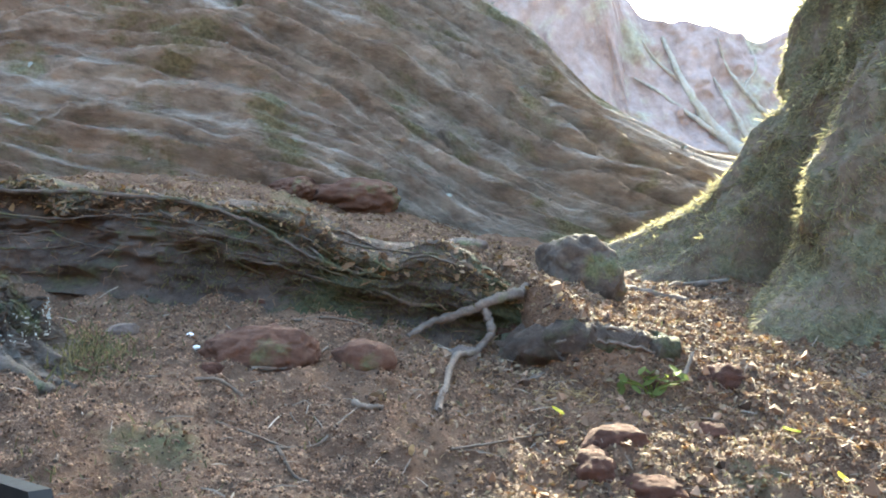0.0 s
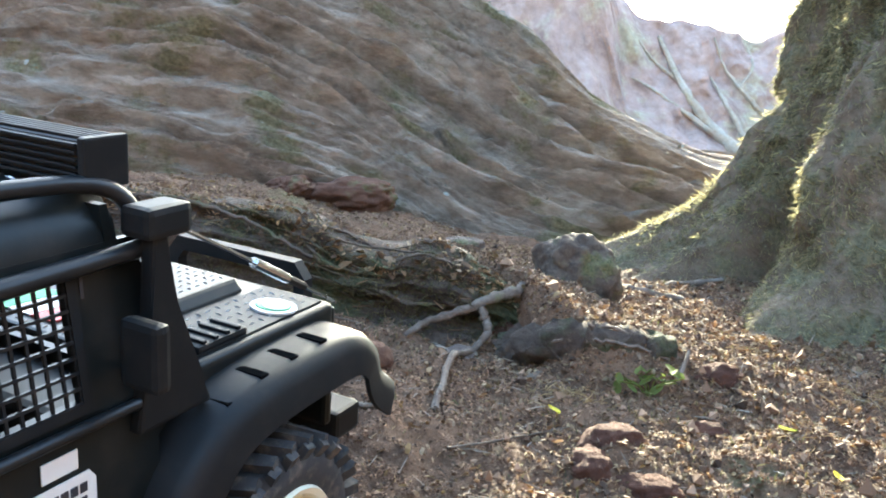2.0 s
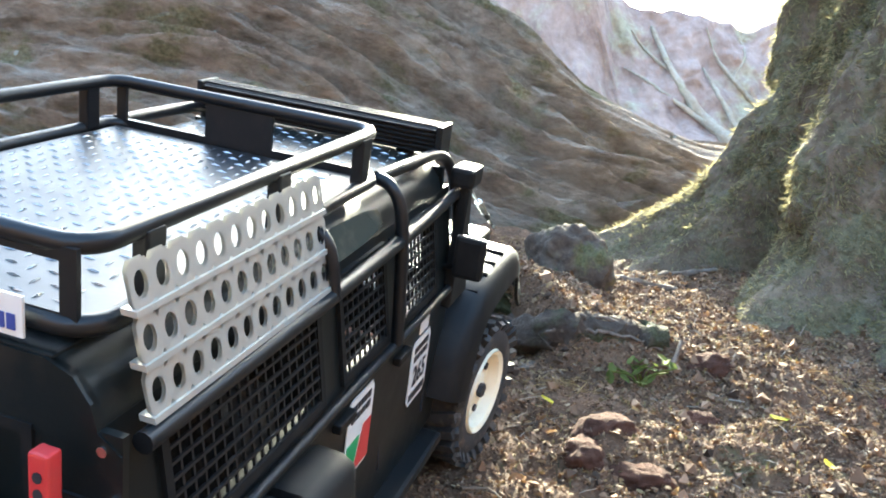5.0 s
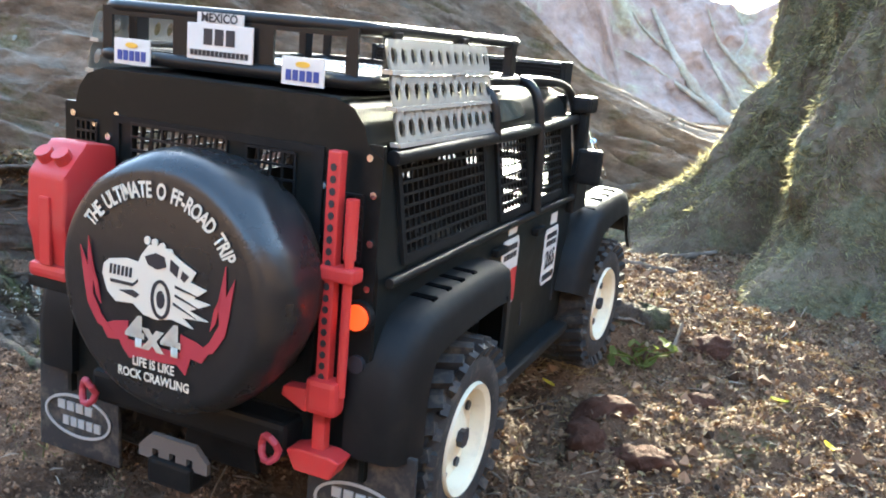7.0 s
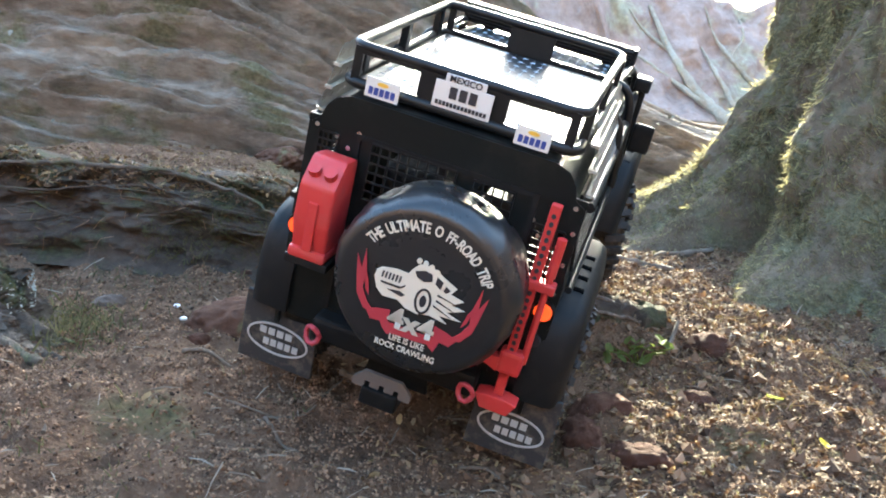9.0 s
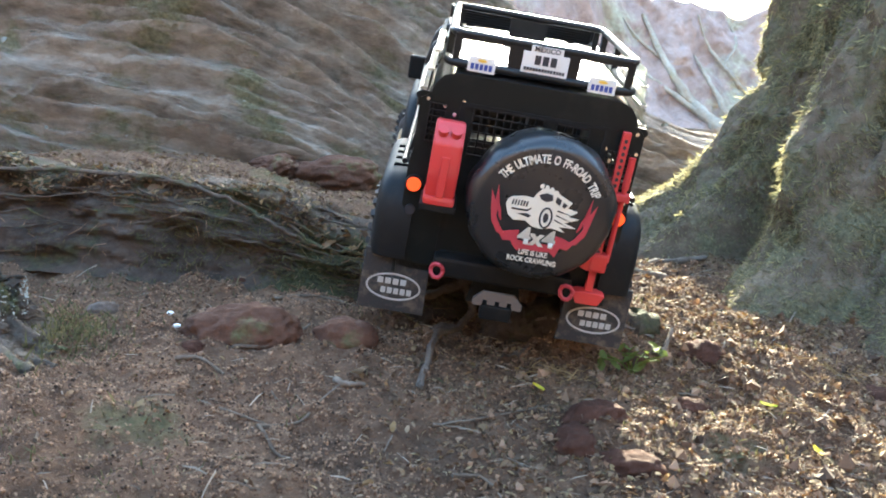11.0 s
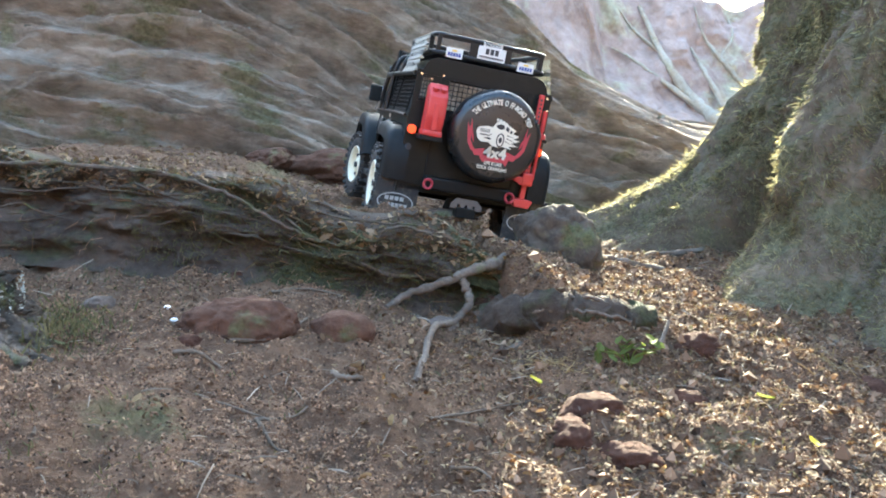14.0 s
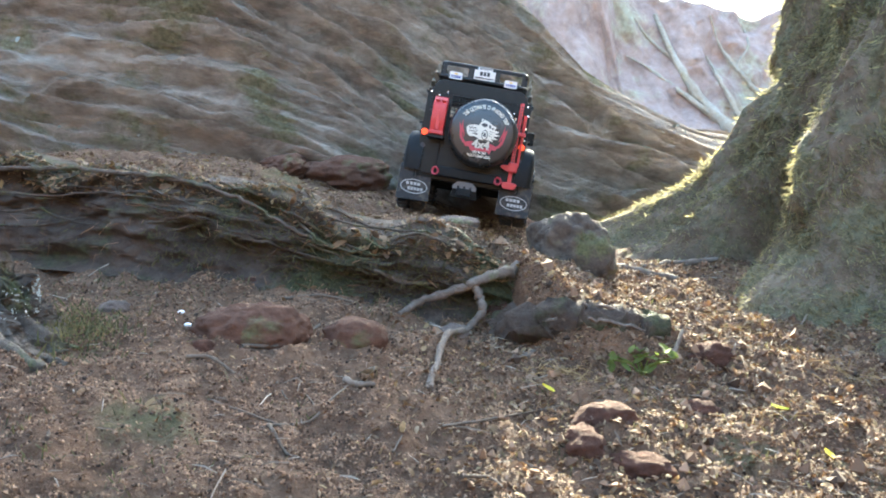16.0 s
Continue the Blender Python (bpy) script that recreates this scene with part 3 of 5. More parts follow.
for x, y, a, b, c, sd in ((0.147, 0.728, 0.032, 0.02, 0.017, 1), (0.124, 0.69, 0.026, 0.018, 0.014, 2), (0.160, 0.67, 0.03, 0.018, 0.012, 4), (0.288, 0.885, 0.028, 0.02, 0.02, 5),
                          (0.08, 0.99, 0.03, 0.02, 0.018, 10), (0.02, 0.90, 0.02, 0.02, 0.012, 12),
                          (-0.2, 0.735, 0.012, 0.01, 0.008, 14), (-0.31, 0.83, 0.018, 0.012, 0.01, 15), (0.46, 0.86, 0.035, 0.02, 0.016, 16), (0.25, 0.80, 0.022, 0.016, 0.012, 17), (0.02, 1.22, 0.04, 0.02, 0.014, 18), (-0.2, 0.95, 0.014, 0.01, 0.01, 19)):
    rock("small_stone", x, y, (a, b, c), SHADED_STONE if sd % 3 else STONE, "small brown stone bedded in the soil", sd * 1.7, sink=0.68, turn=sd * 40, group=STONES, cuts=4)
for x, y, a, c, sd in ((-0.205, 1.95, 0.105, 0.045, 31), (-0.325, 1.93, 0.05, 0.03, 33)):
    rock("foot_rock", x, y, (a, 0.07, c), RED_STONE, "smooth rounded rock at the foot of the bank", sd, sink=0.26, cuts=5, group="rocks below the bank")


def stump():
    """Broken grey stump, hollow and ragged, with lichen."""
    st = thing("stump", "broken grey stump with bark, moss and pale lichen", "stump")
    x0, y0 = -0.395, 0.735
    a, z = np.meshgrid(np.linspace(0, 2 * np.pi, 260), np.linspace(0, 1, 80))
    top = 0.030 + 0.035 * vnoise(a * 2.1, 0 * a, 5) + 0.022 * vnoise(a * 9, 0 * a, 6) - 0.022 * np.cos(a)
    ridge = np.abs(vnoise(a * 5 + z, z * 1.2, 7)) * 0.05 + np.abs(vnoise(a * 14, z * 2.5, 8)) * 0.03
    r = 0.052 + 0.055 * (1 - z) ** 2.2 - ridge * (0.5 + 0.5 * z) + 0.008 * fbm(a * 40, z * 30, 3, 9)
    base = gz(x0, y0) - 0.03
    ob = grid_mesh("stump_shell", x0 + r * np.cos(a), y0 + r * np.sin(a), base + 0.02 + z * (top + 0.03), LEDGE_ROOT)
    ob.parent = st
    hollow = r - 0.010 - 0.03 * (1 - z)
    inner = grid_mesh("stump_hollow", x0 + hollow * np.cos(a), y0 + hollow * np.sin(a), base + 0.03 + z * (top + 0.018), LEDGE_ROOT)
    inner.parent = st
    for k, (pts, r0) in enumerate((([(-0.375, 0.70), (-0.34, 0.675), (-0.30, 0.655)], 0.014), ([(-0.37, 0.74), (-0.335, 0.72), (-0.305, 0.71)], 0.009), ([(-0.395, 0.68), (-0.37, 0.65), (-0.335, 0.625)], 0.015), ([(-0.41, 0.66), (-0.385, 0.625), (-0.36, 0.60)], 0.013), ([(-0.36, 0.71), (-0.325, 0.69), (-0.29, 0.675)], 0.008))):
        wood("spur", pts, r0 * 0.8, 0.004, LEDGE_ROOT, "", "", 80 + k, -0.001, st, wob=0.25)
    return st, x0, y0


stump_ob, SX, SY = stump()


# ---- loose litter ----
def stuff(name, verts, faces, material, label, category, parent=None):
    me = bpy.data.meshes.new(name)
    me.from_pydata(verts, [], faces)
    me.materials.append(material)
    ob = new(name, me)
    ob.parent = parent
    return tagged(ob, label, category, kind="stuff")


def turns(n, tilt, rs):
    """n random rotation matrices: any heading, tilted by about tilt radians."""
    h, a, b = rs.uniform(0, 2 * np.pi, n), rs.normal(0, tilt, n), rs.normal(0, tilt, n)
    c, s, o, i = np.cos, np.sin, np.zeros(n), np.ones(n)
    Rz = np.stack([np.stack([c(h), -s(h), o], -1), np.stack([s(h), c(h), o], -1), np.stack([o, o, i], -1)], 1)
    Rx = np.stack([np.stack([i, o, o], -1), np.stack([o, c(a), -s(a)], -1), np.stack([o, s(a), c(a)], -1)], 1)
    Ry = np.stack([np.stack([c(b), o, s(b)], -1), np.stack([o, i, o], -1), np.stack([-s(b), o, c(b)], -1)], 1)
    return Rz @ Rx @ Ry


def scatter(shape, faces, P, size, R, rs, jitter=0.25):
    """Copies of a small shape at P: arrays joined into one vertex and face list."""
    n, k = len(P), len(shape)
    V = np.asarray(shape)[None] * np.asarray(size)[:, None, None] * (1 + jitter * rs.uniform(-1, 1, (n, k, 3)))
    V = np.einsum("nij,nkj->nki", R, V) + P[:, None, :]
    out = []
    for f in faces:
        out.append(np.asarray(f)[None] + (np.arange(n) * k)[:, None])
    return V.reshape(-1, 3).tolist(), [q for a in out for q in a.tolist()]


CHIP = [(-1, -0.35, 0), (0, -0.5, 0.15), (1, -0.2, 0), (1, 0.25, 0.05), (0, 0.5, 0.2), (-1, 0.3, 0.02), (-0.9, 0, -0.16), (0, 0, -0.02), (0.9, 0, -0.12)]
CHIP_F = [(0, 1, 4, 5), (1, 2, 3, 4), (0, 6, 7, 1), (1, 7, 8, 2), (5, 4, 7, 6), (4, 3, 8, 7)]
LUMP = [(1, 0, 0), (0, 1, 0), (-1, 0, 0), (0, -1, 0), (0, 0, 0.8), (0, 0, -0.8)]
LUMP_F = [(0, 1, 4), (1, 2, 4), (2, 3, 4), (3, 0, 4), (1, 0, 5), (2, 1, 5), (3, 2, 5), (0, 3, 5)]
SLIVER = [(-1, -0.04, 0), (-1, 0.04, 0), (-1, 0, 0.07), (0, -0.05, 0.09), (0, 0.045, 0.09), (0, 0, 0.16), (1, -0.02, 0), (1, 0.02, 0), (1, 0, 0.04)]
SLIVER_F = [(0, 3, 4, 1), (1, 4, 5, 2), (2, 5, 3, 0), (3, 6, 7, 4), (4, 7, 8, 5), (5, 8, 6, 3)]
BLADE = [(-0.07, 0, 0), (0.07, 0, 0), (0.05, 0.12, 0.5), (-0.05, 0.12, 0.5), (0, 0.42, 0.9)]
BLADE_F = [(0, 1, 2, 3), (3, 2, 4)]


def spots(n, x0, x1, y0, y1, rs, want):
    """n places in a rectangle, thinned by want(x, y) in 0..1, clear of the big tree."""
    x, y = rs.uniform(x0, x1, n * 4), rs.uniform(y0, y1, n * 4)
    a = np.arctan2(y - TREE[1], x - TREE[0])
    free = np.hypot(x - TREE[0], y - TREE[1]) > trunk_radius(a, 0.16 + 0 * a) - 0.02
    ok = free & (rs.uniform(0, 1, n * 4) < want(x, y))
    x, y = x[ok][:n], y[ok][:n]
    return np.stack([x, y, ground(x, y)], -1)


def litter():
    rs = np.random.RandomState(4)
    path = lambda x, y: 0.04 + 0.96 * sstep(-0.1, 0.12, x - 0.02 * y) * sstep(0.2, 0.55, 0.5 + vnoise(x * 14, y * 14, 31) + 0.3)
    P = spots(46000, -0.55, 0.75, 0.42, 1.9, rs, path)
    P[:, 2] += 0.002
    size = np.abs(rs.normal(0.0004, 0.0014, len(P))) + 0.0009
    stuff("leaf_litter", *scatter(CHIP, CHIP_F, P, size, turns(len(P), 0.6, rs), rs), LITTER, "brown and tan leaf litter and bark chips over the path", "leaf litter")
    P = spots(120000, -0.6, 0.7, 0.42, 1.25, rs, lambda x, y: (np.abs(x) < 0.55 * y + 0.02) * (0.35 + 0.65 * sstep(0.3, 0.6, 0.5 + vnoise(x * 9, y * 9, 33))))
    size = np.abs(rs.normal(0.0004, 0.0006, len(P))) + 0.0006
    stuff("soil_crumbs", *scatter(LUMP, LUMP_F, P, size, turns(len(P), 1.0, rs), rs, 0.4), CRUMB, "crumbs and small clods of brown soil", "soil")
    P = spots(16000, -0.95, 0.16, 1.0, 2.05, rs, lambda x, y: 0.3 + 0.7 * sstep(0.3, 0.6, 0.5 + vnoise(x * 8, y * 8, 39)))
    size = np.abs(rs.normal(0.001, 0.002, len(P))) + 0.0012
    stuff("shelf_litter", *scatter(CHIP, CHIP_F, P, size, turns(len(P), 0.6, rs), rs), LITTER, "brown leaf litter on the shelf behind the ledge", "leaf litter")
    P = spots(5000, 0.0, 0.75, 0.45, 1.9, rs, path)
    size = np.abs(rs.normal(0.0018, 0.0022, len(P))) + 0.0016
    stuff("soil_clods", *scatter(LUMP, LUMP_F, P, size, turns(len(P), 1.0, rs), rs, 0.45), CRUMB, "larger clods of brown soil on the path", "soil")
    P = spots(3000, -0.5, 0.7, 0.42, 1.7, rs, lambda x, y: 0.35 + 0.65 * sstep(-0.05, 0.1, x))
    P[:, 2] += 0.003
    size = np.abs(rs.normal(0.002, 0.004, len(P))) + 0.002
    stuff("twig_litter", *scatter(SLIVER, SLIVER_F, P, size, turns(len(P), 0.25, rs), rs), TWIG, "fine broken twigs and splinters scattered on the soil", "twigs")
    # thin green on the soil: near left corner, ledge face, patches by the path
    def green(x, y):
        g = sstep(0.35, 0.6, 0.5 + vnoise(x * 7, y * 7, 35))
        return g * (0.9 * sstep(-0.1, -0.22, x) * sstep(0.62, 0.48, y) + 0.7 * sstep(0.8, 0.9, y) * sstep(1.08, 1.0, y) * sstep(0.02, -0.1, x) + 0.25 * sstep(0.0, 0.1, x) + 0.06)
    P = spots(9000, -0.7, 0.7, 0.40, 1.7, rs, green)
    size = np.abs(rs.normal(0.005, 0.002, len(P))) + 0.002
    stuff("moss_blades", *scatter(BLADE, BLADE_F, P, size, turns(len(P), 0.5, rs), rs), GRASS, "thin dull green moss and grass on the soil", "moss")
    # straw wisps
    for cx, cy, n in ((0.433, 0.89, 90), (0.127, 0.812, 70), (0.36, 1.0, 40), (0.31, 0.76, 30)):
        p = np.stack([rs.normal(cx, 0.022, n), rs.normal(cy, 0.013, n)], -1)
        P = np.c_[p, ground(p[:, 0], p[:, 1]) + 0.005]
        stuff("straw_wisp", *scatter(SLIVER, SLIVER_F, P, np.abs(rs.normal(0.002, 0.004, n)) + 0.002, turns(n, 0.4, rs), rs), STRAW, "wisp of dry yellow straw on the path", "straw")
    # lichen on the stump and crust on the boulder
    n = 900
    p = np.stack([rs.normal(SX + 0.085, 0.022, n), rs.normal(SY + 0.01, 0.03, n)], -1)
    P = np.c_[p, ground(p[:, 0], p[:, 1])]
    stuff("stump_grass", *scatter(BLADE, BLADE_F, P, np.abs(rs.normal(0.006, 0.003, n)) + 0.003, turns(n, 0.5, rs), rs), GRASS, "tuft of dark grass and moss beside the stump", "grass")
    n = 170
    a, z = rs.uniform(-1.3, 0.9, n), rs.uniform(0.045, 0.075, n)
    P = np.stack([SX + 0.058 * np.cos(a), SY + 0.058 * np.sin(a) - 0.01, gz(SX, SY) + z - 0.03], -1)
    stuff("lichen", *scatter(CHIP, CHIP_F, P, rs.uniform(0.0006, 0.0018, n), turns(n, 0.9, rs), rs), LICHEN, "", "", stump_ob)


litter()


def face_litter():
    """Loose bits caught on the bank, and moss and root fibres on the ledge."""
    rs = np.random.RandomState(12)
    B = BANK_XYZ[30:420, 60:400].reshape(-1, 3)
    P = B[rs.choice(len(B), 240, replace=False)] + [0, -0.004, 0.004]
    stuff("bank_leaves", *scatter(CHIP, CHIP_F, P, np.abs(rs.normal(0.003, 0.003, len(P))) + 0.002, turns(len(P), 0.6, rs), rs), LICHEN, "dry leaves and bits caught on the bank", "leaf litter")
    L = LEDGE_XYZ[8:60].reshape(-1, 3)
    P = L[rs.choice(len(L), 26000)] + rs.normal(0, 0.003, (26000, 3)) + [0, -0.002, 0]
    keep = rs.uniform(0, 1, len(P)) < sstep(0.3, 0.6, 0.5 + vnoise(P[:, 0] * 14, P[:, 2] * 20, 111))
    P = P[keep]
    stuff("ledge_moss", *scatter(BLADE, BLADE_F, P, np.abs(rs.normal(0.003, 0.003, len(P))) + 0.0025, turns(len(P), 1.1, rs), rs), GRASS, "dull moss and grass hanging on the ledge", "moss")
    P = L[rs.choice(len(L), 700)] + [0, -0.001, 0]
    stuff("root_fibres", *scatter(SLIVER, SLIVER_F, P, np.abs(rs.normal(0.004, 0.004, len(P))) + 0.003, turns(len(P), 0.9, rs), rs), CRUMB, "fine root fibres sticking out of the ledge", "roots")
    P = LEDGE_XYZ[44:64].reshape(-1, 3)
    P = P[rs.choice(len(P), 2500)] + [0, 0, 0.001]
    stuff("lip_litter", *scatter(CHIP, CHIP_F, P, np.abs(rs.normal(0.002, 0.002, len(P))) + 0.0015, turns(len(P), 0.6, rs), rs), LITTER, "bark bits and leaf crumbs on the ledge's lip", "leaf litter")


face_litter()


def leaf(name, x, y, size, material, label, turn, tilt=15):
    bm = bmesh.new()
    n = 9
    rows = []
    for i in range(n):
        k = i / (n - 1)
        w = 0.42 * math.sin(math.pi * min(1, k * 0.93 + 0.06)) ** 0.8 * (1 - 0.25 * k)
        rows.append([bm.verts.new((s * w * size, (k - 0.5) * size * 1.5, size * (0.16 * abs(s) + 0.18 * (k - 0.5) ** 2))) for s in (-1, -0.5, 0, 0.5, 1)])
    for a, b in zip(rows, rows[1:]):
        for j in range(4):
            bm.faces.new((a[j], a[j + 1], b[j + 1], b[j]))
    ob = part(name, bm, material, None, smooth=180)
    ob.matrix_basis = pose(x, y, gz(x, y) + 0.006, tilt, tilt * 0.5, turn)
    return tagged(ob, label, "leaf", "fallen leaves")


leaf("yellow_leaf", 0.103, 0.768, 0.010, YELLOW, "small bright yellow leaf on the litter", 40)
leaf("yellow_leaf", 0.318, 0.775, 0.013, FRESH, "small yellow-green leaf on the litter", 100)
leaf("pale_leaf", -0.053, 0.712, 0.022, LICHEN, "pale grey-green leaf lying on the soil", 200, 20)
leaf("yellow_leaf", 0.33, 0.70, 0.009, YELLOW, "small bright yellow leaf on the litter", 10)


def seedling():
    """Low green plant in the litter."""
    pl = thing("seedling", "low green leafy plant growing in the litter", "plant", pose(0.206, 0.842, gz(0.206, 0.842)))
    rnd = random.Random(8)
    for k in range(26):
        a, r = rnd.uniform(0, 6.28), rnd.uniform(0.005, 0.042)
        bm = bmesh.new()
        s = rnd.uniform(0.005, 0.010)
        V = [bm.verts.new(p) for p in ((0, -s, 0), (0.5 * s, -0.3 * s, 0.12 * s), (0.42 * s, 0.5 * s, 0.1 * s), (0, s, 0), (-0.42 * s, 0.5 * s, 0.1 * s), (-0.5 * s, -0.3 * s, 0.12 * s))]
        bm.faces.new((V[0], V[1], V[2], V[3])), bm.faces.new((V[0], V[3], V[4], V[5]))
        lf = part("leaf", bm, FRESH, pl)
        lf.matrix_basis = pose(r * math.cos(a), r * 0.7 * math.sin(a), rnd.uniform(0.008, 0.026), rnd.uniform(-40, 40), rnd.uniform(-40, 40), math.degrees(a))
    for k in range(7):
        a = k * 0.9
        part("stem", sweep(spline([(0, 0, -0.004), (0.012 * math.cos(a), 0.01 * math.sin(a), 0.012), (0.035 * math.cos(a), 0.024 * math.sin(a), 0.018)], 4), 0.0009, 5), FRESH, pl)


seedling()


def trunk_moss():
    """Hanging moss and small ferny tufts over the visible side of the big trunk."""
    rs = np.random.RandomState(9)
    n = 260000
    a, z = np.radians(rs.uniform(148, 275, n)), 0.03 + 0.89 * rs.uniform(0, 1, n) ** 1.4
    keep = rs.uniform(0, 1, n) < 0.15 + 0.45 * sstep(0.36, 0.2, z) + 0.85 * sstep(0.4, 0.6, 0.5 + fbm(a * 6, z * 7, 2, 95))
    a, z = a[keep], z[keep]
    e = 0.004
    p = np.stack(trunk_point(a, z), -1)
    da = np.stack(trunk_point(a + e, z), -1) - p
    dz = np.stack(trunk_point(a, z + e), -1) - p
    nrm = np.cross(da, dz)
    nrm /= np.linalg.norm(nrm, axis=1)[:, None]
    down = np.array([0, 0, -1.0])
    up = nrm + 0.9 * down + rs.normal(0, 0.45, nrm.shape)
    up /= np.linalg.norm(up, axis=1)[:, None]
    sidev = np.cross(up, rs.normal(0, 1, nrm.shape))
    sidev /= np.linalg.norm(sidev, axis=1)[:, None]
    fwd = np.cross(up, sidev)
    R = np.stack([sidev, fwd, up], -1)
    size = (np.abs(rs.normal(0.006, 0.005, len(a))) + 0.004) * (0.65 + 0.35 * sstep(0.15, 0.4, z))
    stuff("hanging_moss", *scatter(BLADE, BLADE_F, p, size, R, rs), TRUNK_MOSS, "hanging olive moss on the bark", "", tree)


trunk_moss()

# ---- model truck ----
BLACK = painted("black_plastic", (0.007, 0.008, 0.0085), 0.5, dust=0.05, spec=0.16)
SATIN = painted("satin_black_paint", (0.006, 0.008, 0.008), 0.34, dust=0.05, spec=0.2)
TUBE = painted("black_steel_tube", (0.008, 0.009, 0.010), 0.34, dust=0.04, spec=0.28)
RUBBER = painted("tyre_rubber", (0.018, 0.018, 0.018), 0.75, dust=0.6, fine=90, bump_s=0.3)
CREAM = painted("cream_rim_paint", (0.74, 0.68, 0.50), 0.45, dust=0.4)
RED = painted("red_plastic", (0.45, 0.03, 0.03), 0.45, dust=0.2)
SILVER = painted("bare_aluminium", (0.46, 0.45, 0.40), 0.4, metal=0.6, dust=0.25)
STEEL = painted("bright_steel", (0.7, 0.7, 0.7), 0.22, metal=1.0, dust=0.05)
TREAD = painted("tread_plate_marks", (0.42, 0.43, 0.44), 0.28, metal=0.9, dust=0.1)
VINYL = painted("black_vinyl", (0.014, 0.015, 0.016), 0.27, dust=0.06, fine=35, bump_s=0.3)
WHITE = painted("white_sticker", (0.6, 0.59, 0.55), 0.5, dust=0.15)
PRINT = painted("cream_print", (0.60, 0.57, 0.47), 0.55, dust=0.05)
FLAME = painted("dark_red_print", (0.33, 0.03, 0.045), 0.5, dust=0.05)
INK = painted("black_ink", (0.02, 0.02, 0.025), 0.5, dust=0.03)
PLATE = painted("tread_plate_black", (0.014, 0.015, 0.017), 0.42, metal=0.3, dust=0.04)
DUSTY = painted("dusty_steel", (0.10, 0.085, 0.075), 0.6, dust=0.3)
SLOT = painted("shadowed_slot", (0.004, 0.004, 0.004), 0.9, dust=0.0, spec=0.0)
BLUE = painted("blue_ink", (0.03, 0.05, 0.22), 0.5, dust=0.03)
GOLD = painted("yellow_ink", (0.65, 0.4, 0.05), 0.5, dust=0.03)
GREEN = painted("green_ink", (0.02, 0.25, 0.08), 0.5, dust=0.03)
GLASS = painted("smoked_glass", (0.045, 0.05, 0.04), 0.1, dust=0.3)
# white mud flap marks, greyed in the colour for the shade there
SHADED_PRINT = painted("shaded_white_print", (0.34, 0.34, 0.32), 0.6, dust=0.3)
LENS = painted("clear_lens", (0.6, 0.62, 0.62), 0.15, dust=0.1)
AMBER, nt_, b_, co_ = base_mat("lit_orange_lens")
b_.inputs["Base Color"].default_value = (0.6, 0.05, 0.01, 1)
b_.inputs["Emission Color"].default_value = (1.0, 0.07, 0.01, 1)
b_.inputs["Emission Strength"].default_value = 0.14

truck = thing("model_truck", "black radio-controlled off-road truck with roof rack, cream rims and red jack", "model car")


def plate(at, us, vs, holes, thick):
    """A plate over us x vs with rectangular openings, mapped by at(u, v, w)."""
    cu = sorted({*us, *[h[0] for h in holes], *[h[1] for h in holes]})
    cv = sorted({*vs, *[h[2] for h in holes], *[h[3] for h in holes]})
    bm = bmesh.new()
    keep = {(i, j) for i in range(len(cu) - 1) for j in range(len(cv) - 1)
            if not any(h[0] < (cu[i] + cu[i + 1]) / 2 < h[1] and h[2] < (cv[j] + cv[j + 1]) / 2 < h[3] for h in holes)}
    V = {}

    def v(i, j, k):
        if (i, j, k) not in V:
            V[i, j, k] = bm.verts.new(at(cu[i], cv[j], thick * k))
        return V[i, j, k]
    for i, j in keep:
        bm.faces.new([v(i, j, 0), v(i + 1, j, 0), v(i + 1, j + 1, 0), v(i, j + 1, 0)])
        bm.faces.new([v(i, j, 1), v(i, j + 1, 1), v(i + 1, j + 1, 1), v(i + 1, j, 1)])
        for (di, dj), (p, q) in {(-1, 0): ((0, 0), (0, 1)), (1, 0): ((1, 0), (1, 1)), (0, -1): ((0, 0), (1, 0)), (0, 1): ((0, 1), (1, 1))}.items():
            if (i + di, j + dj) not in keep:
                bm.faces.new([v(i + p[0], j + p[1], 0), v(i + q[0], j + q[1], 0), v(i + q[0], j + q[1], 1), v(i + p[0], j + p[1], 1)])
    return bm


def grille(at, u0, u1, v0, v1, nu, nv, r=0.0006):
    """Welded wire mesh over a window."""
    bm = bmesh.new()
    for k in range(nu + 1):
        u = u0 + (u1 - u0) * k / nu
        prism([(u - r, v0), (u + r, v0), (u + r, v1), (u - r, v1)], at, 0, 2 * r, bm=bm)
    for k in range(nv + 1):
        v = v0 + (v1 - v0) * k / nv
        prism([(u0, v - r), (u1, v - r), (u1, v + r), (u0, v + r)], at, r, 3 * r, bm=bm)
    return bm


def disc(at, cu, cv, ru, rv, lo, hi, n=28, bm=None):
    return prism([(cu + ru * math.cos(2 * math.pi * k / n), cv + rv * math.sin(2 * math.pi * k / n)) for k in range(n)], at, lo, hi, bm=bm)


def ring(at, cu, cv, ru, rv, w, lo, hi, n=32):
    bm = bmesh.new()
    V = [[bm.verts.new(at(cu + (ru - d) * math.cos(2 * math.pi * k / n), cv + (rv - d) * math.sin(2 * math.pi * k / n), h)) for k in range(n)] for d, h in ((0, lo), (0, hi), (w, hi), (w, lo))]
    for q in range(4):
        for k in range(n):
            bm.faces.new((V[q][k], V[q][(k + 1) % n], V[(q + 1) % 4][(k + 1) % n], V[(q + 1) % 4][k]))
    return bm


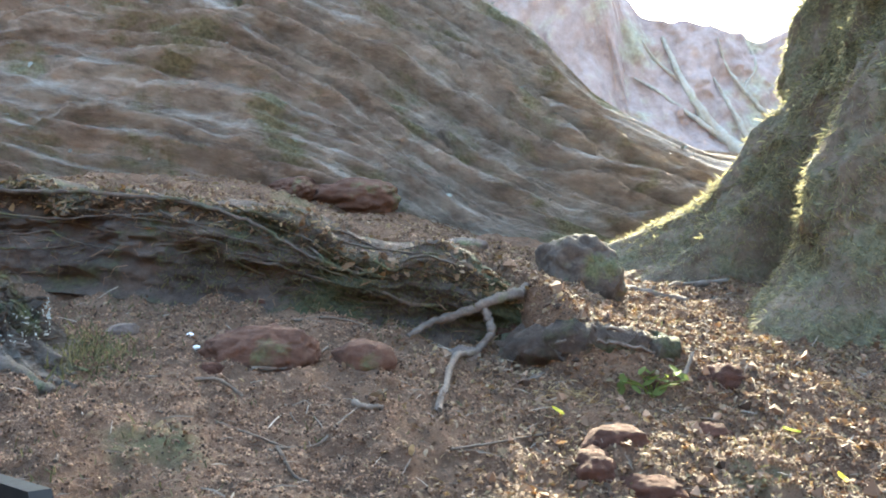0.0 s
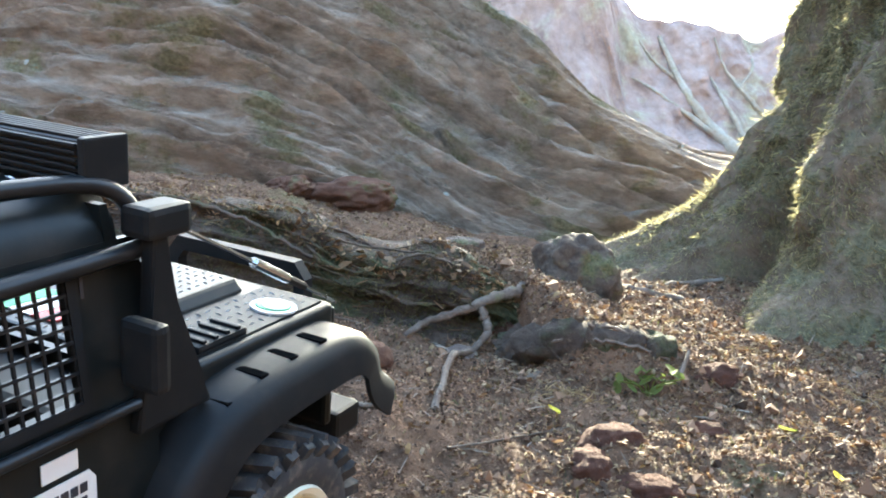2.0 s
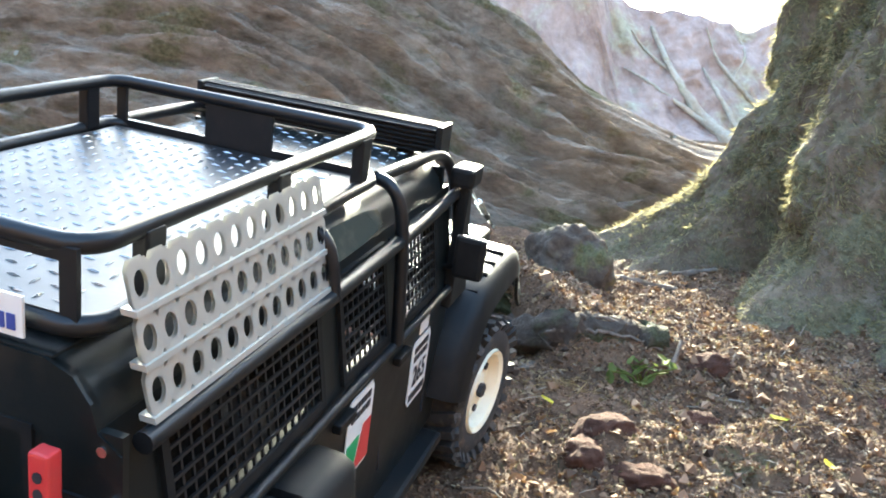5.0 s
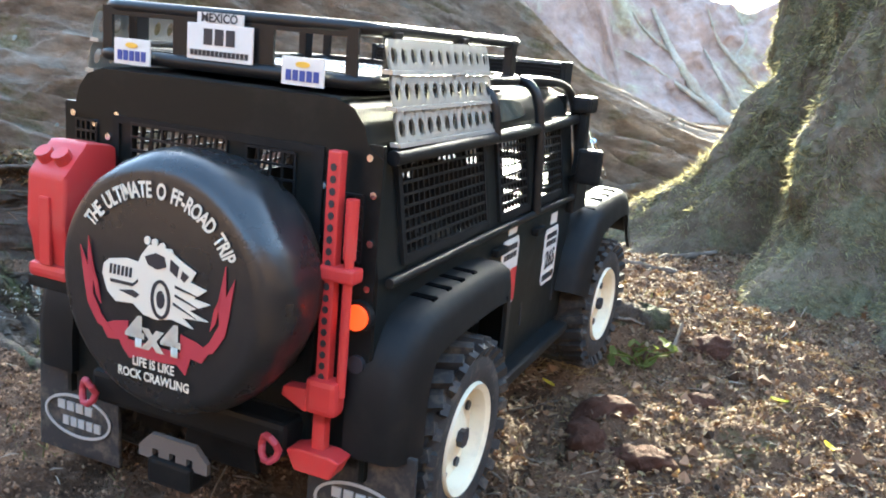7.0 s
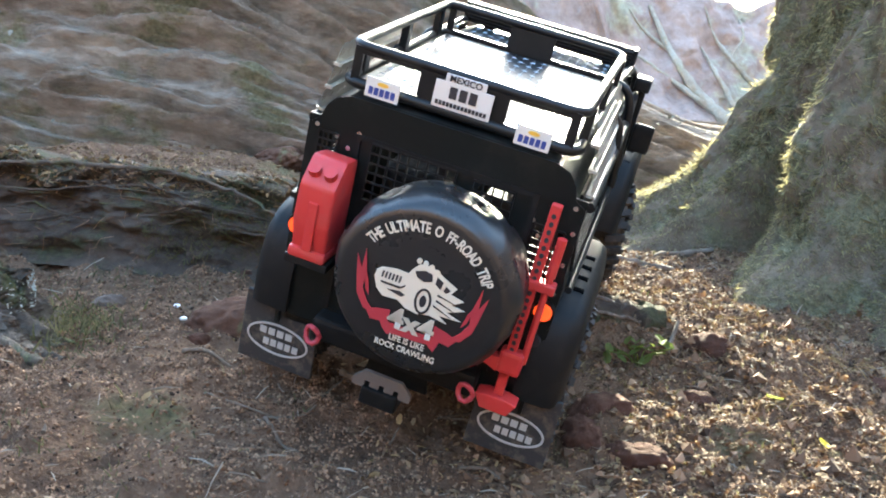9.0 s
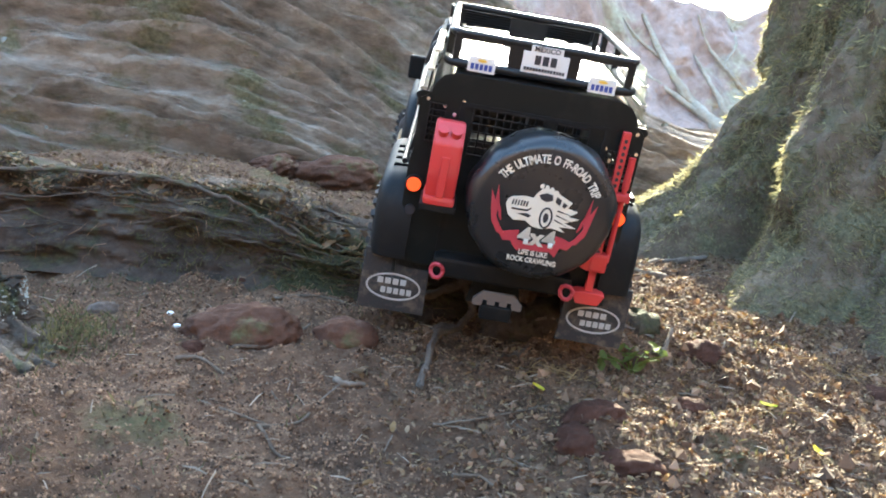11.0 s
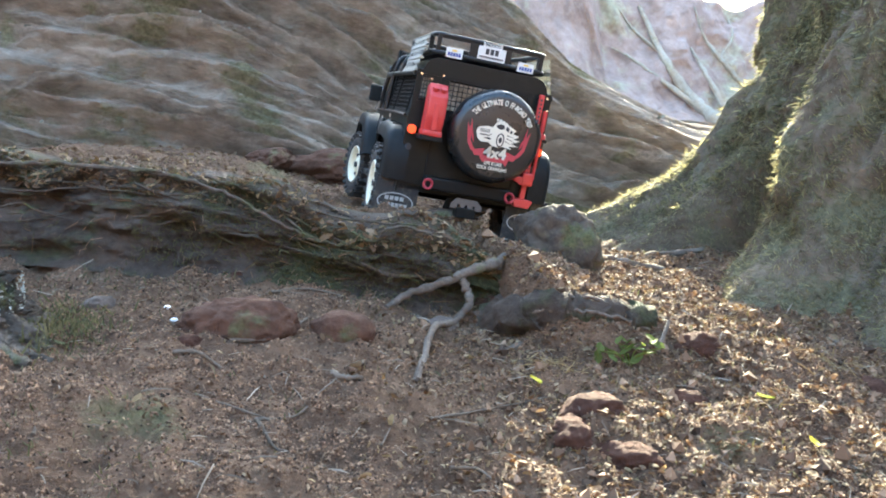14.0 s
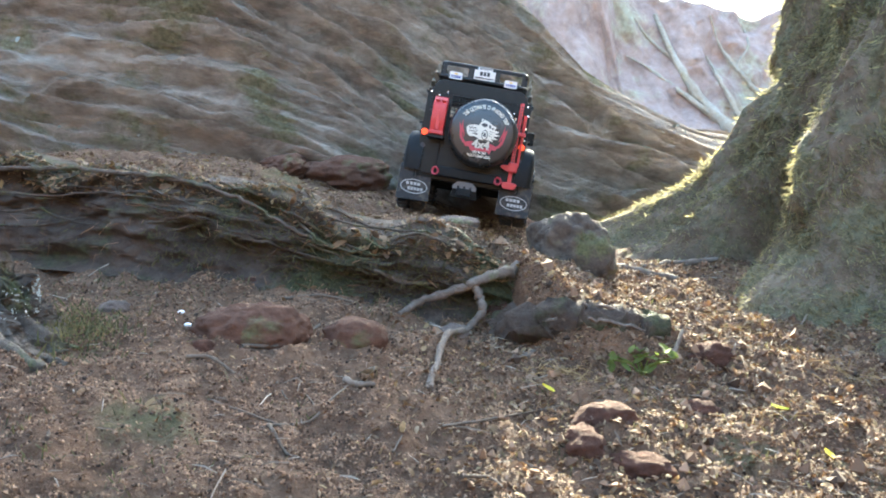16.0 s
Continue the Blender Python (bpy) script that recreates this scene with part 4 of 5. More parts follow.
def lathe(profile, n=40, axis="X"):
    """profile: (along, radius) pairs turned about the x axis, closed on itself."""
    bm = bmesh.new()
    rings = [[bm.verts.new((a, r * math.cos(2 * math.pi * k / n), r * math.sin(2 * math.pi * k / n))) for k in range(n)] for a, r in profile]
    for i in range(len(rings)):
        for k in range(n):
            a, b = rings[i], rings[(i + 1) % len(rings)]
            bm.faces.new((a[k], a[(k + 1) % n], b[(k + 1) % n], b[k]))
    return bm


def glyphs(text, size):
    """A mesh of the built-in font, its centre at the origin, and its width."""
    cu = bpy.data.curves.new("letters", "FONT")
    cu.body, cu.size, cu.align_x, cu.align_y, cu.offset = text, size, "CENTER", "CENTER", size * 0.028
    cu.resolution_u = 3
    ob = bpy.data.objects.new("letters", cu)
    me = bpy.data.meshes.new_from_object(ob)
    bpy.data.objects.remove(ob)
    xs = [v.co.x for v in me.vertices]
    return me, (max(xs) - min(xs) if xs else size * 0.3)


def lettering(rows, at, lift, material, parent, name="lettering", label=""):
    """rows: (text, size, u, v, turn in degrees, squeeze)."""
    bm = bmesh.new()
    for text, size, u, v, turn, squeeze in rows:
        me, _ = glyphs(text, size)
        k = len(bm.verts)
        bm.from_mesh(me)
        bm.verts.ensure_lookup_table()
        c, s = math.cos(radians(turn)), math.sin(radians(turn))
        for q in list(bm.verts)[k:]:
            x, y = q.co.x * squeeze, q.co.y
            q.co = at(u + x * c - y * s, v + x * s + y * c, lift)
    return part(name, bm, material, parent, label)


def rear(y):
    return lambda u, v, w: Vector((u, y - w, v))


def side(sign):
    """Side of the body: u along, v up, w outwards; leaning in above the belt line."""
    return lambda u, v, w: Vector((sign * (0.098 - max(0, v - 0.165) * 0.16 + w), u, v))


def top(z):
    return lambda u, v, w: Vector((u, v, z + w))


def bars(at, u0, u1, v0, v1, n, lift, bm=None):
    bm = bm or bmesh.new()
    for k in range(n):
        a, b = u0 + (u1 - u0) * (k + 0.12) / n, u0 + (u1 - u0) * (k + 0.88) / n
        prism([(a, v0), (b, v0), (b, v1), (a, v1)], at, 0, lift, bm=bm)
    return bm


def screws(parent, at, spots, r=0.0018):
    bm = bmesh.new()
    for u, v in spots:
        disc(at, u, v, r, r, 0, 0.0012, 8, bm)
    part("screw", bm, STEEL, parent, "small bright screws")['kind'] = 'stuff'


def lozenges(at, u0, u1, v0, v1, step, parent):
    bm = bmesh.new()
    nu, nv = int((u1 - u0) / step), int((v1 - v0) / step)
    for i in range(nu):
        for j in range(nv):
            u, v = u0 + (i + 0.5) * step, v0 + (j + 0.5) * step
            a, b = (0.36 * step, 0.05 * step) if (i + j) % 2 else (0.05 * step, 0.36 * step)
            q = [bm.verts.new(at(u + x, v + y, 0.0)) for x, y in ((-a, 0), (0, -b), (a, 0), (0, b))]
            t = bm.verts.new(at(u, v, 0.0007))
            for k in range(4):
                bm.faces.new((q[k], q[(k + 1) % 4], t))
    return tagged(part("tread_pattern", bm, TREAD, parent, "raised bright tread marks"), kind="stuff")


def body_shell():
    body = part("body", box(-0.094, 0.094, -0.236, 0.10, 0.062, 0.072, 0.002), SATIN, truck, "glossy black hard body")
    wins = [(-0.212, -0.102, 0.172, 0.219), (-0.074, -0.022, 0.172, 0.219), (0.006, 0.062, 0.172, 0.219)]
    arches = [(-0.222, -0.105, 0.06, 0.128), (0.10, 0.24, 0.06, 0.135)]
    for sg in (-1, 1):
        at = side(sg)
        panel = part("side_panel", plate(at, (-0.24, 0.10), (0.072, 0.165, 0.228), wins + arches[:1], -0.003), SATIN, body)
        for w in wins:
            part("window_grille", grille(at, w[0], w[1], w[2], w[3], max(6, int((w[1] - w[0]) / 0.0062)), 8), TUBE, panel, "black wire mesh over the window")
            fr = plate(at, (w[0] - 0.004, w[1] + 0.004), (w[2] - 0.004, w[3] + 0.004), [w], 0.0022)
            part("window_frame", fr, BLACK, panel)
        for y in (-0.09, -0.008, 0.07):
            part("door_seam", prism([(y - 0.0008, 0.08), (y + 0.0008, 0.08), (y + 0.0008, 0.222), (y - 0.0008, 0.222)], at, 0, 0.0012), INK, panel)
        for y in (-0.085, -0.003):
            part("door_handle", prism([(y, 0.146), (y + 0.02, 0.146), (y + 0.02, 0.151), (y, 0.151)], at, 0, 0.005, 0.001), BLACK, panel)
        # roof shoulder with the small curved window
        for y0, y1, m, nm in ((-0.24, -0.002, SATIN, "roof_side"), (-0.002, 0.09, SATIN, "roof_side")):
            bm = bmesh.new()
            prof = [(0.0882, 0.226), (0.086, 0.236), (0.080, 0.2435), (0.070, 0.247), (0.070, 0.244), (0.079, 0.240), (0.083, 0.234), (0.085, 0.226)]
            prism(prof, lambda u, v, w, s=sg: Vector((s * u, w, v)), y0, y1, bm=bm)
            part(nm, bm, m, body, smooth=40)
        shoulder = lambda u, v, w, s=sg: Vector((s * (0.0885 - 0.62 * (v - 0.226) + w * 0.8), u, v + w * 0.5))
        pts = []
        for k in range(20):
            a = 2 * math.pi * k / 20
            pts.append((-0.07 + 0.052 * max(-1, min(1, 1.25 * math.cos(a))), 0.2345 + 0.0065 * math.sin(a)))
        part("roof_window", prism(pts, shoulder, 0.001, 0.004, 0.0008), GLASS, body, "small curved smoked roof window")
        # fender flares
        for cy, prof in ((0.162, [(0.082, 0.085), (0.094, 0.118), (0.118, 0.142), (0.15, 0.151), (0.205, 0.153), (0.230, 0.150), (0.246, 0.138), (0.253, 0.122), (0.268, 0.110)]),
                         (-0.162, [(-0.243, 0.075), (-0.242, 0.106), (-0.233, 0.132), (-0.212, 0.145), (-0.155, 0.149), (-0.112, 0.148), (-0.097, 0.142), (-0.092, 0.118), (-0.091, 0.085)])):
            bm = bmesh.new()
            cs = [(0.088, 0.003), (0.110, 0.0022), (0.1165, -0.0008), (0.1195, -0.008), (0.1215, -0.020), (0.119, -0.0205), (0.1165, -0.009), (0.113, -0.004), (0.088, -0.002)]
            P = spline([(0, a, b) for a, b in prof], 4)
            rings = []
            for i, p in enumerate(P):
                d = (P[min(i + 1, len(P) - 1)] - P[max(i - 1, 0)]).normalized()
                nrm = Vector((0, -d.z, d.y))
                rings.append([bm.verts.new(Vector((sg * x, p.y, p.z)) + nrm * h) for x, h in cs])
            for a, b in zip(rings, rings[1:]):
                for j in range(len(cs)):
                    bm.faces.new((a[j], a[(j + 1) % len(cs)], b[(j + 1) % len(cs)], b[j]))
            bm.faces.new(rings[0]), bm.faces.new(rings[-1][::-1])
            fl = part("fender_flare", bm, BLACK, truck, "moulded black plastic wheel arch flare", smooth=50)
            for k in range(4):
                y = (0.13, 0.153, 0.176, 0.2)[k] if cy > 0 else (-0.2, -0.182, -0.164, -0.146)[k]
                z = (0.1489, 0.1539, 0.1552, 0.1561)[k] if cy > 0 else (0.1494, 0.1506, 0.1514, 0.1518)[k]
                # solid near-black blocks: the shade of recessed slots is in the colour
                part("vent_slot", box(min(sg * 0.096, sg * 0.1115), max(sg * 0.096, sg * 0.1115), y - 0.0028, y + 0.0028, z - 0.005, z + 0.0002, 0.0004), SLOT, fl)
        # step below the doors
        part("side_step", box(min(sg * 0.086, sg * 0.112), max(sg * 0.086, sg * 0.112), -0.078, 0.085, 0.052, 0.060, 0.003), BLACK, truck, "black ribbed side step")
        # stickers on the doors
        for y0, y1, z0, z1, number in ((0.032, 0.066, 0.100, 0.144, True), (-0.066, -0.032, 0.104, 0.152, False)):
            st = part("door_sticker", prism([(y0 + 0.003, z0), (y1 - 0.003, z0), (y1, z0 + 0.004), (y1, z1 - 0.004), (y1 - 0.003, z1), (y0 + 0.003, z1), (y0, z1 - 0.004), (y0, z0 + 0.004)], at, 0.0004, 0.001), WHITE, body, "white race sticker with black print")
            part("small_sticker", prism([(y0 + 0.01, z1 + 0.003), (y1 - 0.008, z1 + 0.003), (y1 - 0.008, z1 + 0.011), (y0 + 0.01, z1 + 0.011)], at, 0.0004, 0.001), WHITE, body)
            part("print_bar", bars(at, y0 + 0.004, y1 - 0.004, z1 - 0.008, z1 - 0.004, 6, 0.0014), INK, st)
            part("print_bar", bars(at, y0 + 0.004, y1 - 0.004, z1 - 0.014, z1 - 0.010, 4, 0.0014), INK, st)
            if number:
                flip = 1 if sg > 0 else -1
                lettering([("265", 0.019, (y0 + y1) / 2, z0 + 0.019, 0, 0.85 * flip)], at, 0.0015, INK, st)
                part("colour_stripe", prism([(y0 + 0.003, z0 + 0.003), (y1 - 0.003, z0 + 0.003), (y1 - 0.003, z0 + 0.008), (y0 + 0.003, z0 + 0.008)], at, 0, 0.0014), INK, st)
            else:
                part("colour_stripe", prism([(y0 + 0.014, z0 + 0.002), (y1 - 0.001, z0 + 0.002), (y1 - 0.001, z0 + 0.026), (y0 + 0.022, z0 + 0.026)], at, 0, 0.0014), RED, st)
                part("colour_stripe", prism([(y0 + 0.002, z0 + 0.004), (y0 + 0.012, z0 + 0.002), (y0 + 0.018, z0 + 0.022), (y0 + 0.002, z0 + 0.022)], at, 0, 0.0014), GREEN, st)
    # roof, pillars, windscreen
    roof = part("roof", box(-0.072, 0.072, -0.24, 0.092, 0.243, 0.2475, 0.0015), SATIN, body)
    lozenges(top(0.2476), -0.07, 0.07, -0.012, 0.085, 0.0085, roof)
    part("windscreen_frame", plate(lambda u, v, w: Vector((u, 0.098 - (v - 0.165) * 0.16 + w, v)), (-0.088, 0.088), (0.16, 0.243), [(-0.078, -0.004, 0.17, 0.232), (0.004, 0.078, 0.17, 0.232)], -0.004), SATIN, body)
    # unseen seats, added to stop bright sky showing through the windows
    for x in (-0.042, 0.042):
        seat = part("seat", box(x - 0.027, x + 0.027, -0.03, 0.03, 0.075, 0.115, 0.006), RUBBER, body, "unseen black filler in the cabin that darkens the windows")
        part("seat_back", box(x - 0.026, x + 0.026, -0.04, -0.022, 0.1, 0.195, 0.006), RUBBER, seat)
        part("seat", box(x - 0.03, x + 0.03, -0.13, -0.085, 0.075, 0.165, 0.006), RUBBER, body)
    part("dashboard", box(-0.088, 0.088, 0.06, 0.098, 0.13, 0.163, 0.004), BLACK, body)
    # bonnet
    hood = part("bonnet", box(-0.091, 0.091, 0.10, 0.240, 0.118, 0.1615, 0.005, 3), SATIN, body, "black bonnet with tread plate on top", smooth=40)
    part("bonnet_bulge", prism([(-0.042, 0.1615), (-0.036, 0.1685), (0.036, 0.1685), (0.042, 0.1615)], lambda u, v, w: Vector((u, w, v)), 0.105, 0.222, 0.002), SATIN, hood)
    for sg in (-1, 1):
        pl = part("tread_plate", box(min(sg * 0.046, sg * 0.086), max(sg * 0.046, sg * 0.086), 0.106, 0.234, 0.1612, 0.1626, 0.0005), BLACK, hood)
        lozenges(top(0.1627), *sorted((sg * 0.047, sg * 0.085)), 0.107, 0.233, 0.0072, hood)
        part("bonnet_vent", box(min(sg * 0.066, sg * 0.086), max(sg * 0.066, sg * 0.086), 0.137, 0.172, 0.162, 0.1665, 0.002), BLACK, hood)
        for k in range(4):
            part("vent_rib", box(min(sg * 0.067, sg * 0.085), max(sg * 0.067, sg * 0.085), 0.141 + k * 0.008, 0.144 + k * 0.008, 0.166, 0.168, 0.0008), BLACK, hood)
    lozenges(top(0.1686), -0.035, 0.035, 0.107, 0.22, 0.0062, hood)
    em = part("bonnet_badge", disc(top(0.1627), 0.073, 0.208, 0.0135, 0.0105, 0, 0.0012), WHITE, hood, "round white badge with coloured bands")
    part("badge_band", disc(top(0.164), 0.073, 0.208, 0.0105, 0.008, 0, 0.0004), GREEN, em)
    part("badge_band", disc(top(0.1645), 0.075, 0.2075, 0.0075, 0.006, 0, 0.0004), WHITE, em)
    for k, m in enumerate((GREEN, WHITE, RED)):
        part("flag_sticker", prism([(-0.03 + k * 0.016, 0.115), (-0.015 + k * 0.016, 0.115), (-0.012 + k * 0.016, 0.145), (-0.027 + k * 0.016, 0.145)], top(0.1688), 0, 0.0008), m, hood)
    front = part("front_panel", box(-0.09, 0.09, 0.236, 0.243, 0.085, 0.158, 0.003), SATIN, body)
    for k in range(7):
        part("grille_slat", box(-0.042, 0.042, 0.242, 0.245, 0.1 + k * 0.007, 0.103 + k * 0.007, 0.0008), BLACK, front)
    for sg in (-1, 1):
        part("headlight", disc(lambda u, v, w: Vector((u, 0.243 + w, v)), sg * 0.066, 0.124, 0.016, 0.016, 0, 0.004), LENS, front, "round clear headlight")
    return body


body = body_shell()


def rear_end():
    at = rear(-0.2405)
    wins = [(-0.088, -0.074, 0.186, 0.219), (-0.050, 0.010, 0.180, 0.221), (0.022, 0.050, 0.178, 0.219), (0.068, 0.088, 0.172, 0.204)]
    panel = part("rear_panel", plate(at, (-0.0965, 0.0965), (0.072, 0.165, 0.228), wins, -0.003), SATIN, body, "flat black rear door and corner panels")
    arch = [(0.0965, 0.222), (0.0885, 0.2275), (0.086, 0.236), (0.080, 0.2435), (0.070, 0.247)]
    part("rear_header", prism([(-x, z) for x, z in arch] + arch[::-1], at, -0.003, 0.0008), SATIN, body)
    for w in wins:
        part("window_grille", grille(at, *w, max(4, int((w[1] - w[0]) / 0.0062)), 6), TUBE, panel, "black wire mesh over the rear window")
    fr = plate(at, (-0.062, 0.066), (0.085, 0.224), [(-0.058, 0.062, 0.089, 0.22)], 0.0016)
    part("door_frame", fr, BLACK, panel)
    screws(panel, at, [(-0.09, 0.222), (-0.066, 0.212), (-0.06, 0.224), (0.0, 0.222), (0.04, 0.222), (0.066, 0.206), (0.09, 0.222), (0.093, 0.205), (0.072, 0.196), (0.093, 0.182), (-0.075, 0.218), (0.066, 0.18), (0.093, 0.16)])
    for sg in (-1, 1):
        lamp = part("tail_light", disc(at, sg * 0.0905, 0.1465, 0.0062, 0.0062, 0, 0.006, 20), AMBER, truck, "glowing round orange tail light")
        part("lamp_ring", ring(at, sg * 0.0905, 0.1465, 0.0078, 0.0078, 0.0018, 0, 0.004, 20), BLACK, lamp)
        part("reflector", disc(at, sg * 0.0905, 0.122, 0.0045, 0.0045, 0, 0.003, 18), INK, panel)
        fb = lambda u, v, w: Vector((u, -0.236 - w, v))
        flap = part("mud_flap", prism([(sg * 0.094 - 0.031, 0.018), (sg * 0.094 + 0.031, 0.018), (sg * 0.094 + 0.03, 0.078), (sg * 0.094 - 0.03, 0.078)], fb, -0.003, 0, 0.001), RUBBER, truck, "black rubber mud flap with a white oval mark")
        part("oval_mark", ring(fb, sg * 0.094, 0.043, 0.0255, 0.0135, 0.0016, 0.0004, 0.0012), SHADED_PRINT, flap)
        bm = bars(fb, sg * 0.094 - 0.016, sg * 0.094 + 0.012, 0.0455, 0.051, 4, 0.001)
        bars(fb, sg * 0.094 - 0.012, sg * 0.094 + 0.018, 0.036, 0.0415, 5, 0.001, bm)
        part("mark_bar", bm, SHADED_PRINT, flap)['kind'] = 'stuff'
        part("tow_shackle", sweep([(sg * 0.058 + 0.0055 * math.cos(a * 0.6283), -0.264 - 0.002 * math.sin(a), 0.078 + 0.0065 * math.sin(a * 0.6283)) for a in range(10)], 0.0019, 8, closed=True), FLAME, truck, "red tow shackle")
    part("rear_bumper", box(-0.062, 0.062, -0.258, -0.238, 0.070, 0.088, 0.003), BLACK, truck, "black steel rear bumper")
    hitch = part("tow_hitch", box(-0.014, 0.014, -0.268, -0.25, 0.040, 0.054, 0.002), BLACK, truck)
    part("hitch_plate", prism([(-0.022, 0.052), (-0.022, 0.058), (-0.014, 0.066), (0.014, 0.066), (0.022, 0.058), (0.022, 0.052), (0.013, 0.052), (0.013, 0.058), (0.009, 0.058), (0.009, 0.052), (0.002, 0.052), (0.002, 0.058), (-0.002, 0.058), (-0.002, 0.052), (-0.009, 0.052), (-0.009, 0.058), (-0.013, 0.058), (-0.013, 0.052)], rear(-0.262), 0, 0.003), DUSTY, hitch, "dusty notched hitch plate")
    part("skid_plate", prism([(-0.026, 0.036), (0.026, 0.036), (0.02, 0.066), (-0.02, 0.066)], lambda u, v, w: Vector((u, w, v)), -0.226, -0.222, 0.001), BLACK, truck, "dusty black skid plate")
    # fuel can
    can = part("fuel_can", prism([(-0.278, 0.148), (-0.246, 0.148), (-0.246, 0.209), (-0.266, 0.212), (-0.281, 0.196), (-0.281, 0.17)], lambda u, v, w: Vector((w, u, v)), -0.080, -0.055, 0.003), RED, truck, "red plastic fuel can", smooth=40)
    part("can_foot", box(-0.081, -0.054, -0.281, -0.244, 0.142, 0.15, 0.003), RED, can)
    for x in (-0.073, -0.062):
        part("cap", sweep([(x, -0.272, 0.2), (x, -0.277, 0.207)], 0.0045, 10), RED, can)
    part("can_rib", box(-0.071, -0.064, -0.2825, -0.28, 0.15, 0.185, 0.001), RED, can)
    part("can_bracket", box(-0.083, -0.052, -0.279, -0.24, 0.136, 0.142, 0.001), BLACK, truck)
    # lifting jack
    jack = part("lifting_jack", box(0.0805, 0.0875, -0.2545, -0.2485, 0.092, 0.225, 0.001), RED, truck, "red lifting jack with a perforated bar")
    jack.location.x = -0.005
    bm = bmesh.new()
    for k in range(22):
        disc(rear(-0.2546), 0.0840, 0.1 + k * 0.0056, 0.0016, 0.0019, 0, 0.0004, 8, bm)
    part("bar_hole", bm, INK, jack)['kind'] = 'stuff'
    part("jack_handle", sweep([(0.0935, -0.252, 0.108), (0.0935, -0.252, 0.20)], 0.0024, 10), RED, jack)
    part("handle_grip", sweep([(0.0935, -0.252, 0.176), (0.0935, -0.252, 0.204)], 0.0032, 10), RED, jack)
    part("jack_clamp", box(0.0770, 0.0990, -0.257, -0.247, 0.165, 0.172, 0.0015), RED, jack)
    part("jack_runner", box(0.0770, 0.0940, -0.258, -0.247, 0.098, 0.116, 0.003), RED, jack)
    part("jack_nose", prism([(0.0640, 0.104), (0.0780, 0.098), (0.0780, 0.11), (0.0650, 0.109)], rear(-0.25), 0, 0.008, 0.001), RED, jack)
    part("jack_stem", box(0.0805, 0.0875, -0.2545, -0.2485, 0.074, 0.098, 0.001), RED, jack)
    part("jack_base", prism([(0.0690, 0.0770), (0.0760, 0.079), (0.0920, 0.079), (0.0990, 0.0770), (0.0940, 0.067), (0.0740, 0.067)], rear(-0.246), 0, 0.013, 0.0012), RED, jack)


rear_end()


